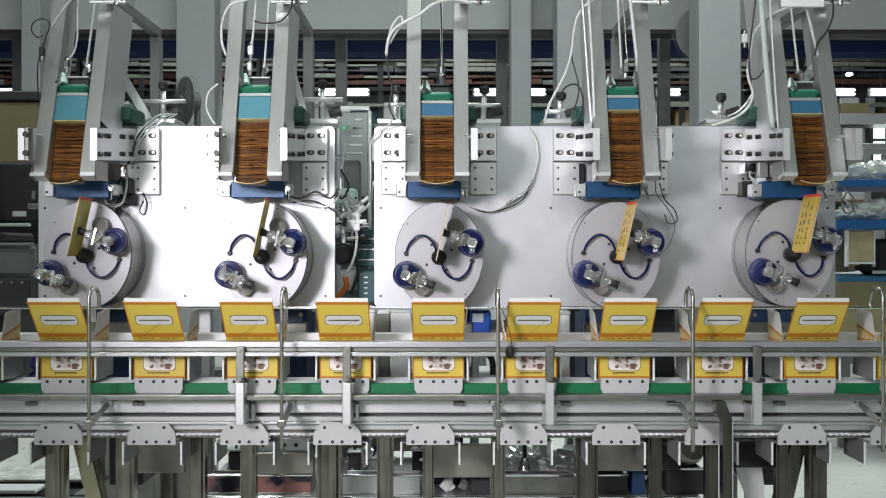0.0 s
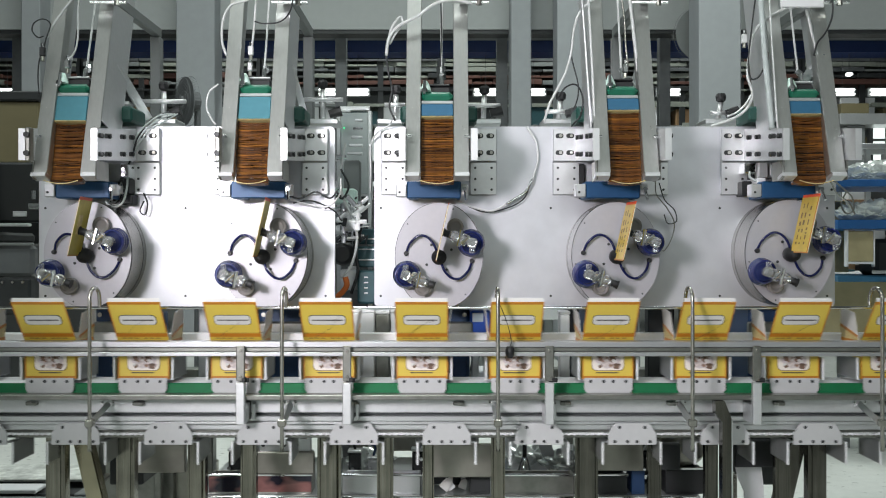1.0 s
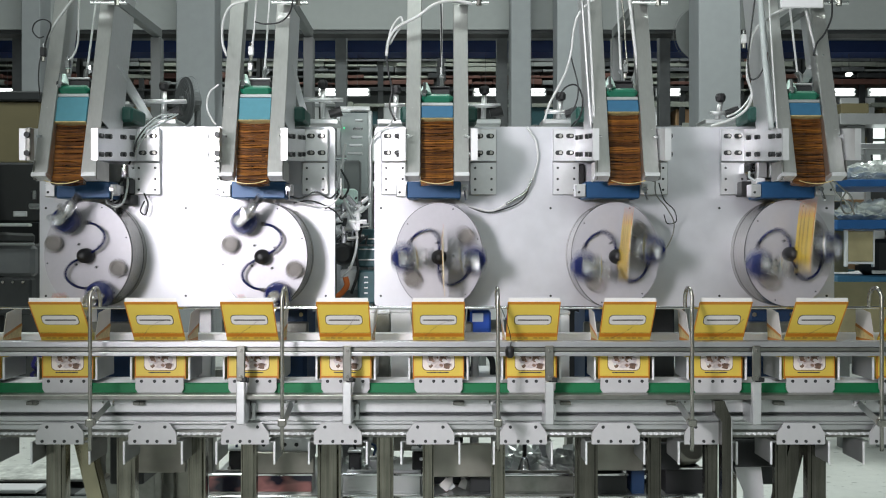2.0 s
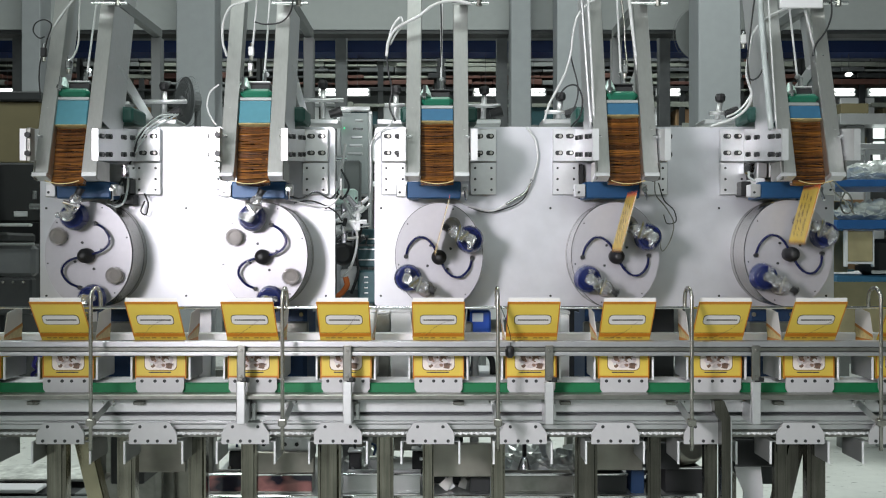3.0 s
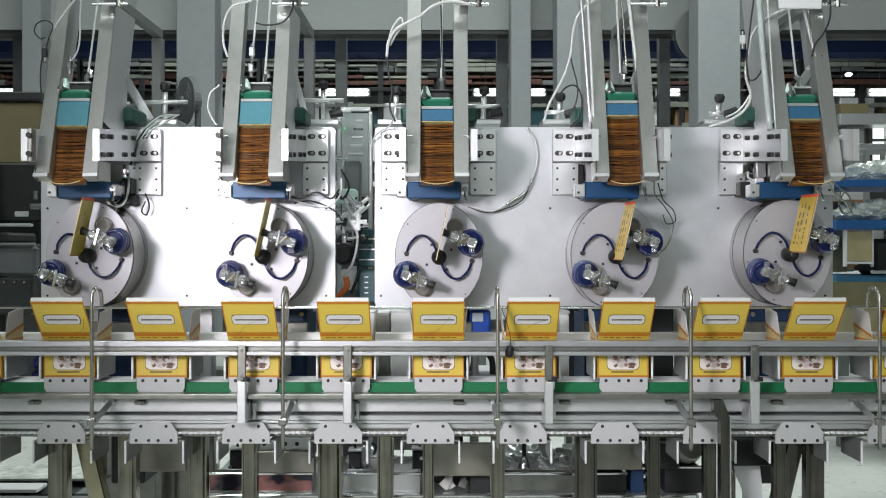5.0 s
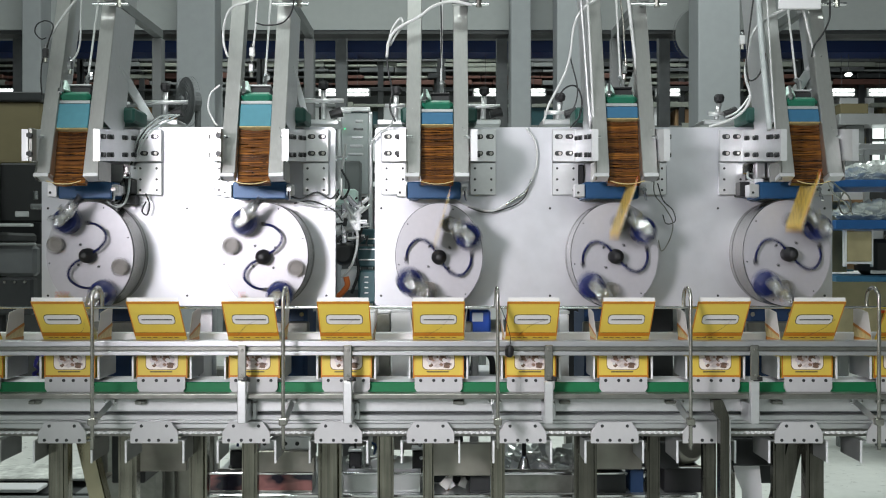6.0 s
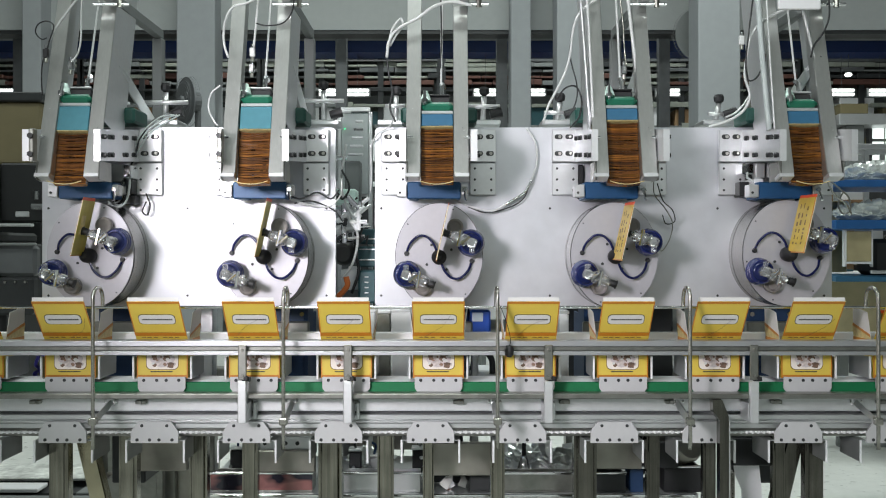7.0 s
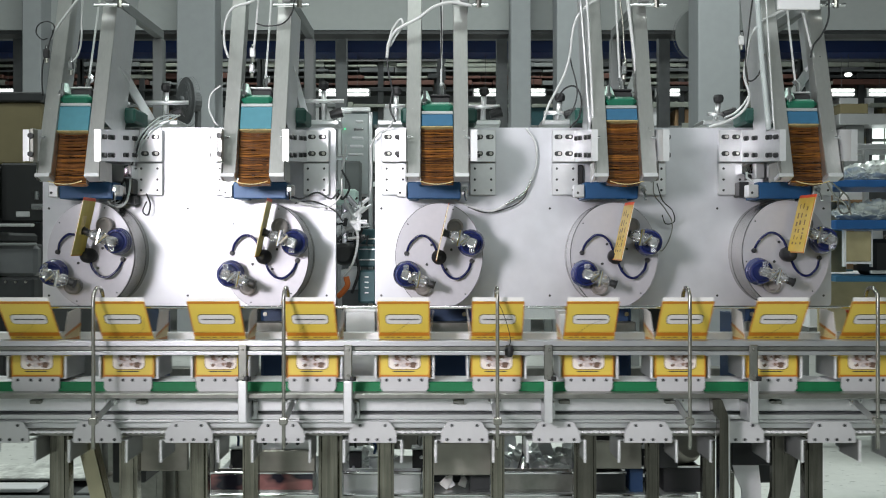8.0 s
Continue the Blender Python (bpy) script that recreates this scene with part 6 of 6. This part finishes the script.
# ---- neighbours on both sides ----
def tan_machine():
    t = thing("control_cabinet", "tan painted control cabinet with a dark top band", "cabinet")
    block(t, "case", TAN, -2.7, -1.655, 1.5, 2.3, 1.60, 1.855, 0.008)
    block(t, "top_band", DARK, -2.72, -1.645, 1.48, 2.32, 1.856, 1.895, 0.006)
    block(t, "lower_case", PITCHM, -2.7, -1.665, 1.53, 2.28, 0.62, 1.599, 0.008)
    for x in (-2.66, -2.20):
        block(t, "leg", DARKSTEEL, x, x + 0.05, 1.8, 1.85, 0.0, 0.6195, 0.003)
    return t


tan_machine()


def dark_machine():
    t = thing("packing_machine", "dark grey packing machine beside the line", "machine")
    block(t, "body", PITCHM, -2.4, -1.55, 0.95, 1.28, 0.64, 1.27, 0.01)
    for x in (-2.36, -1.9):
        block(t, "leg", DARKSTEEL, x, x + 0.04, 1.05, 1.09, 0.0, 0.6395, 0.003)
    block(t, "hood", PITCHM, -2.4, -1.57, 0.90, 1.27, 1.2705, 1.31, 0.01)
    block(t, "rail", ALU, -2.4, -1.42, 0.86, 0.89, 1.328, 1.338, 0.003)
    block(t, "panel", GREYP, -1.85, -1.42, 0.90, 0.949, 1.155, 1.262, 0.012, "worn grey-green panel")
    block(t, "panel_lip", GREYG, -1.85, -1.415, 0.885, 0.8995, 1.262, 1.272, 0.003)
    block(t, "lower_panel", DARK, -1.85, -1.43, 0.90, 0.949, 1.02, 1.15, 0.008)
    block(t, "side_box", GREYG, -1.60, -1.545, 0.87, 0.8995, 1.13, 1.235, 0.006)
    for k in range(4):
        bm = bmesh.new()
        rod(bm, (-1.56 + 0.035 * k, 0.893, 1.135), (-1.56 + 0.035 * k, 0.8995, 1.135), 0.005, 8)
        part("screw", bm, STEEL, t)
    block(t, "name_plate", ALUW, -1.535, -1.485, 0.995, 0.9995, 1.365, 1.385, 0.002)
    block(t, "side_screen", PITCHM, -1.595, -1.40, 1.0, 1.06, 1.345, 1.56, 0.008)
    block(t, "post", PITCHM, -1.62, -1.585, 0.92, 0.98, 1.31, 1.58, 0.004)
    block(t, "screen", PITCHM, -1.90, -1.60, 1.0, 1.06, 1.36, 1.55, 0.008)
    block(t, "keypad", DARKSTEEL, -1.66, -1.57, 0.88, 0.90, 1.36, 1.40, 0.003)
    bm = bmesh.new()
    sweep(bm, [(-1.75, 0.95, 1.56), (-1.66, 0.93, 1.50), (-1.60, 0.92, 1.44), (-1.57, 0.92, 1.36)], 0.008, 8, 4)
    part("cable", bm, BLACK, t)
    bm = bmesh.new()
    rod(bm, (-1.455, 0.95, 1.400), (-1.415, 0.95, 1.400), 0.012, 10)
    rod(bm, (-1.440, 0.95, 1.425), (-1.440, 0.95, 1.455), 0.009, 10)
    part("lever", bm, CHROME, t)
    return t


dark_machine()


def blue_rack():
    t = thing("blue_rack", "blue painted steel rack with clear bags and a brown board", "rack")
    for x in (2.5, 2.7):
        for y in (2.1, 2.5):
            block(t, "post", BLUE, x - 0.018, x + 0.018, y - 0.018, y + 0.018, 0.0, 1.60, 0.003)
    for z0, z1 in ((1.545, 1.578), (1.345, 1.388), (1.095, 1.122)):
        block(t, "shelf", BLUEL if z0 < 1.2 else RACKLIT, 1.86, 2.75, 2.08, 2.52, z0, z1, 0.003)
    block(t, "board", BUFF, 1.93, 2.05, 2.13, 2.15, 1.19, 1.335, 0.003, "tan board in a pale frame")
    for x0, x1, z0, z1 in ((1.919, 1.9295, 1.165, 1.342), (2.0505, 2.056, 1.165, 1.342), (1.9297, 2.0503, 1.178, 1.1895)):
        block(t, "board_frame", WHITE, x0, x1, 2.125, 2.155, z0, z1, 0.002)
    block(t, "back_sheet", BUFF, 1.95, 2.7, 2.52, 2.535, 0.70, 1.094, 0.003, "tan back sheet")
    block(t, "back_sheet", BUFF, 1.99, 2.10, 2.525, 2.54, 1.13, 1.50, 0.003)
    block(t, "reel", PITCHM, 2.09, 2.30, 2.2, 2.4, 1.1225, 1.30, 0.02, "black reel")
    block(t, "hand_bar", ALU, 2.0, 2.7, 2.02, 2.04, 1.135, 1.15, 0.003)
    return t


blue_rack()


def crumpled(name, x, y, z, s, seed, label, category, group):
    """A crumpled film lying flat on its support."""
    bm = bmesh.new()
    bmesh.ops.create_icosphere(bm, subdivisions=4, radius=1)
    off = Vector((seed * 7.1, 0, 0))
    for v in bm.verts:
        k = 1 + 0.45 * noise.noise(v.co * 2.3 + off) + 0.22 * noise.noise(v.co * 6.1 + off) + 0.10 * abs(noise.noise(v.co * 15 + off))
        v.co = Vector((x + v.co.x * s * 1.3 * k, y + v.co.y * s * k, max(z, z + (v.co.z * 0.6 + 0.5) * s * k)))
    return tagged(part(name, bm, FOIL), label, category, group)


for k, (x, z, s) in enumerate(((1.98, 1.388, 0.060), (2.07, 1.388, 0.080), (2.17, 1.388, 0.085), (2.27, 1.388, 0.075), (2.37, 1.388, 0.085), (1.98, 1.578, 0.060), (2.10, 1.578, 0.075), (2.22, 1.578, 0.080), (2.36, 1.578, 0.07))):
    crumpled("plastic_bag", x, 2.20, z, s, k + 1, "crumpled clear plastic bag lying on a blue shelf", "bag", "bags on the blue rack")
for k, (x, y, s) in enumerate(((0.285, 0.60, 0.062), (0.385, 0.56, 0.058), (0.475, 0.60, 0.055), (-0.235, 0.62, 0.050))):
    crumpled("plastic_film", x, y, 0.5515, s, k + 21, "crumpled shiny plastic film lying on the steel shelf", "film", "films on the shelf")


def far_machine(x0, x1, y, h, material, seed, label):
    """A further machine: cabinet, guard frame, shelves of small gear."""
    rng = random.Random(seed)
    t = thing("line_machine", label, "machine")
    block(t, "cabinet", material, x0, x1, y, y + 0.6, h * 0.42, h * 0.6, 0.01)
    for k in range(4):
        x = x0 + 0.05 + (x1 - x0 - 0.16) * k / 3
        block(t, "leg", GREYG, x, x + 0.06, y + 0.27, y + 0.33, 0.0, h * 0.42 - 0.001, 0.004)
    n = 5
    for k in range(n + 1):
        x = x0 + (x1 - x0) * k / n
        block(t, "frame_post", ALU, x - 0.015, x + 0.015, y + 0.02, y + 0.05, h * 0.6 + 0.001, h, 0.003)
    block(t, "frame_top", ALU, x0, x1, y + 0.01, y + 0.06, h + 0.001, h + 0.035, 0.003)
    for k in range(16):
        a = rng.uniform(x0, x1 - 0.25)
        b = rng.uniform(h * 0.6, h - 0.12)
        block(t, "gear_part", rng.choice([WHITE, ALUW, DARK, TEAL, STEEL, POLYG, CARTON]), a, a + rng.uniform(0.06, 0.25), y + 0.1 + 0.4 * rng.random(), y + 0.55, h * 0.6 + 0.002, b, 0.004)
    return t


far_machine(-0.9, 0.9, 4.7, 1.72, ALUW, 1, "pale packing machine with aluminium guard frame behind the line")
far_machine(1.4, 4.5, 4.6, 1.95, TEAL, 2, "teal packing machine with aluminium guard frame in the hall")
far_machine(-4.5, -2.4, 4.6, 1.70, DARKSTEEL, 3, "grey packing machine with aluminium guard frame in the hall")
far_machine(-2.0, 1.6, 6.2, 2.05, DARKSTEEL, 4, "long grey line machine with guards in the hall")
far_machine(2.2, 3.1, 3.3, 1.85, WHITE, 5, "white packing machine with aluminium guard frame in the hall")


crate = thing("stored_crate", "tan crate with a pale lid on a far stand", "crate")
block(crate, "crate_body", TAN, 4.32, 4.62, 7.9, 8.2, 2.72, 2.83, 0.006)
block(crate, "lid", ALUW, 4.30, 4.95, 7.88, 8.22, 2.60, 2.719, 0.006)
block(crate, "stand", GREYG, 4.40, 4.60, 7.95, 8.15, 0.0, 2.599, 0.006)


def bright_doorway():
    t = thing("window_1", "bright daylit window with a dark frame at the far side", "window", None, "", "structure")
    block(t, "pane", DAYGLOW, 4.83, 5.10, 8.3, 8.31, 2.05, 2.62, 0.0, "bright pane")
    for x in (4.81, 5.12):
        block(t, "frame", GREYP, x - 0.02, x + 0.018, 8.26, 8.34, 0.0, 2.66, 0.003)
    for z in (2.03, 2.64):
        block(t, "frame", GREYP, 4.83, 5.10, 8.26, 8.34, z - 0.02, z + 0.009, 0.003)
    for z, m in ((2.22, PALEG), (2.46, GREYG)):
        block(t, "glazing_bar", m, 4.83, 5.10, 8.27, 8.29, z, z + 0.03, 0.002)
    for x in (4.96,):
        block(t, "glazing_bar", PALEG, x, x + 0.012, 8.255, 8.268, 2.05, 2.62, 0.002)
    block(t, "lower_panel", GREYG, 4.83, 5.10, 8.28, 8.33, 0.0, 2.009, 0.003)


bright_doorway()


for x0, z1, y in ((0.180, 1.084, 0.180), (0.195, 1.082, 0.186), (0.205, 1.084, 0.177), (-1.108, 0.967, 0.180), (-1.094, 0.972, 0.186)):
    n = 8
    cable("power_cable", [(x0 + 0.006 * math.sin(2.6 * k + 40 * x0), y + 0.004 * math.cos(1.9 * k), 0.8865 + (z1 - 0.8865) * k / (n - 1)) for k in range(n)], 0.0064, CABLEB, "blue-violet wrinkled cable rising from the conveyor's rear beam", "cable")


# ---- what moves ----
def ease(u):
    """From 0 to 1 with short ramps at both ends."""
    u = min(1.0, max(0.0, u))
    r = 0.12
    v = 1 / (1 - r)
    if u < r:
        return v * u * u / (2 * r)
    if u > 1 - r:
        return 1 - v * (1 - u) ** 2 / (2 * r)
    return v * (u - r / 2)


INDEX = (0.175, 3.76, 7.355)      # the chain steps one pitch from each of these times
INDEX_TIME = 1.05
LAST_HALF = (2.51, 6.10)         # when the last of three half turns passes level with the hub, in each round
LATE = (0.285, 0.285, 0.0, 0.02, 0.02)
# seconds before or after that, and the degrees turned by then: quick below, slow past the foot of the magazine
PROFILE = ((-1.17, 0), (-1.02, 5), (-0.91, 37), (-0.82, 76), (-0.74, 97), (-0.66, 123), (-0.58, 159), (-0.50, 209), (-0.40, 257), (-0.30, 276), (-0.20, 303),
           (-0.10, 349), (0.0, 389), (0.10, 437), (0.20, 456), (0.30, 483), (0.40, 518), (0.50, 536), (0.60, 540))
TIMES = [round(0.1 * k, 1) for k in range(81)]


def steps(t):
    return sum(ease((t - a) / INDEX_TIME) for a in INDEX)


def round_turn(u):
    """Degrees turned in one round, u seconds from its last half turn, on a smooth line through the profile."""
    if u <= PROFILE[0][0]:
        return 0.0
    if u >= PROFILE[-1][0]:
        return 540.0
    k = max(i for i, (a, _) in enumerate(PROFILE) if a <= u)
    rate = []
    for i in (k, k + 1):
        lo, hi = max(0, i - 1), min(len(PROFILE) - 1, i + 1)
        rate.append(0.0 if i in (0, len(PROFILE) - 1) else (PROFILE[hi][1] - PROFILE[lo][1]) / (PROFILE[hi][0] - PROFILE[lo][0]))
    (a, p), (b, q) = PROFILE[k], PROFILE[k + 1]
    d = b - a
    v = (u - a) / d
    return (2 * v ** 3 - 3 * v * v + 1) * p + (v ** 3 - 2 * v * v + v) * d * rate[0] + (3 * v * v - 2 * v ** 3) * q + (v ** 3 - v * v) * d * rate[1]


def turned(t, late):
    """Degrees by which a hub has turned since the start."""
    return sum(round_turn(t - a - late) for a in LAST_HALF)


def arm_pose(angle):
    """A sucker arm in its placer's space: its pivot goes round the oval, the arm turns against it."""
    a = radians(angle)
    swing = 14 * math.exp(-((((angle - 340 + 180) % 360) - 180) / 45) ** 2)
    return pose(SX * 0.112 * math.sin(a), -0.016, 0.112 * math.cos(a) - 0.007, 0, -angle - 2 + swing, 0)


SLIP = (0.010, 0.011, 0.0, 0.0, 0.014)      # how far off its middle each unit grips a sachet


def sachet_pose(u, angle):
    tip = arm_pose(angle) @ Vector((0, -0.064, 0.080))
    p = Vector((UNITS[u] + DRUMS[u][0], YF, ZC + DRUMS[u][1])) + tip
    return Matrix.Translation(p) @ pose(0, 0, 0, 0, 12.5 - (0.35 if angle < 68 else 0.6) * (angle - 68), 0) @ pose(0, 0, SLIP[u], 0, 0, 0.8 if u == 2 else 3.2)


def motions():
    for k, ob in enumerate(CARRIERS):
        walk(ob, [(t, pose(X0 + PITCH * (k - 8 + steps(t)), 0.004, 0.917)) for t in TIMES])
    for k, ob in enumerate(CARTONS):
        walk(ob, [(t, pose(X0 + PITCH * (k - 8 + steps(t)), 0.006, 0.922)) for t in TIMES])
    for k, ob in enumerate(RETURNS):
        walk(ob, [(t, pose(-0.032 + PITCH * (k - 5 - steps(t)), 0.012, 0.764, 0, 180, 0)) for t in TIMES])
    walk(CHAIN, [(t, pose(-PITCH * steps(t), 0, 0)) for t in TIMES])
    for u, ob in enumerate(PLACERS):
        hub = next(c for c in ob.children if c.name.startswith("hub"))
        arms = [c for c in ob.children if c.name.startswith("sucker_arm")]
        walk(hub, [(t, pose(0, 0, -0.003, 0, turned(t, LATE[u]), 0)) for t in TIMES])
        for s, arm in enumerate(arms):
            walk(arm, [(t, arm_pose(68 + 180 * s + turned(t, LATE[u]))) for t in TIMES])
    for u in range(5):
        at = Matrix.Translation(Vector((UNITS[u] + RAILS[u] - (0.004 if u == 0 else 0.0), 0, 0)) + BASE) @ LEAN
        drop = lambda t: 0.0125 * (turned(t, LATE[u]) / 540)
        walk(STACKS[u], [(t, at @ pose(0, 0, -drop(t))) for t in TIMES])
        walk(WEIGHTS[u], [(t, at @ pose(0, 0, STACK_TOP[u] - drop(t))) for t in TIMES])
        # the lowest ones slip back into the foot as the stack sinks
        for n, ob in enumerate(c for c in STACKS[u].children if c.matrix_basis.translation.z < 0.038):
            rest = ob.matrix_basis.copy()
            walk(ob, [(t, rest if rest.translation.z - drop(t) > 0.008 else pose(0, 0.19, 0.046 + drop(t) + 0.0004 * n, 16.5)) for t in TIMES])
        # each sachet waits in the foot, is taken at the top, carried round and let go over a carton
        for n, ob in enumerate(SACHETS[u]):
            rows = []
            for t in TIMES:
                a = 68 + turned(t, LATE[u]) - 180 * n
                moved = steps(t)
                if a < -5:
                    m = Matrix.Translation((UNITS[u] + RAILS[u] - 0.021, 0.224, 1.392 + 0.0034 * n)) @ pose(0, 0, 0, 0, 90, 0)
                elif a <= 165:
                    m = sachet_pose(u, a)
                else:
                    done = steps(1.9) if n < 3 else steps(5.5)
                    m = Matrix.Translation((UNITS[u] + PITCH * (moved - done), 0.075, 1.010)) @ pose(0, 0, 0, 0, -3, 0)
                rows.append((t, m))
            walk(ob, rows)


motions()
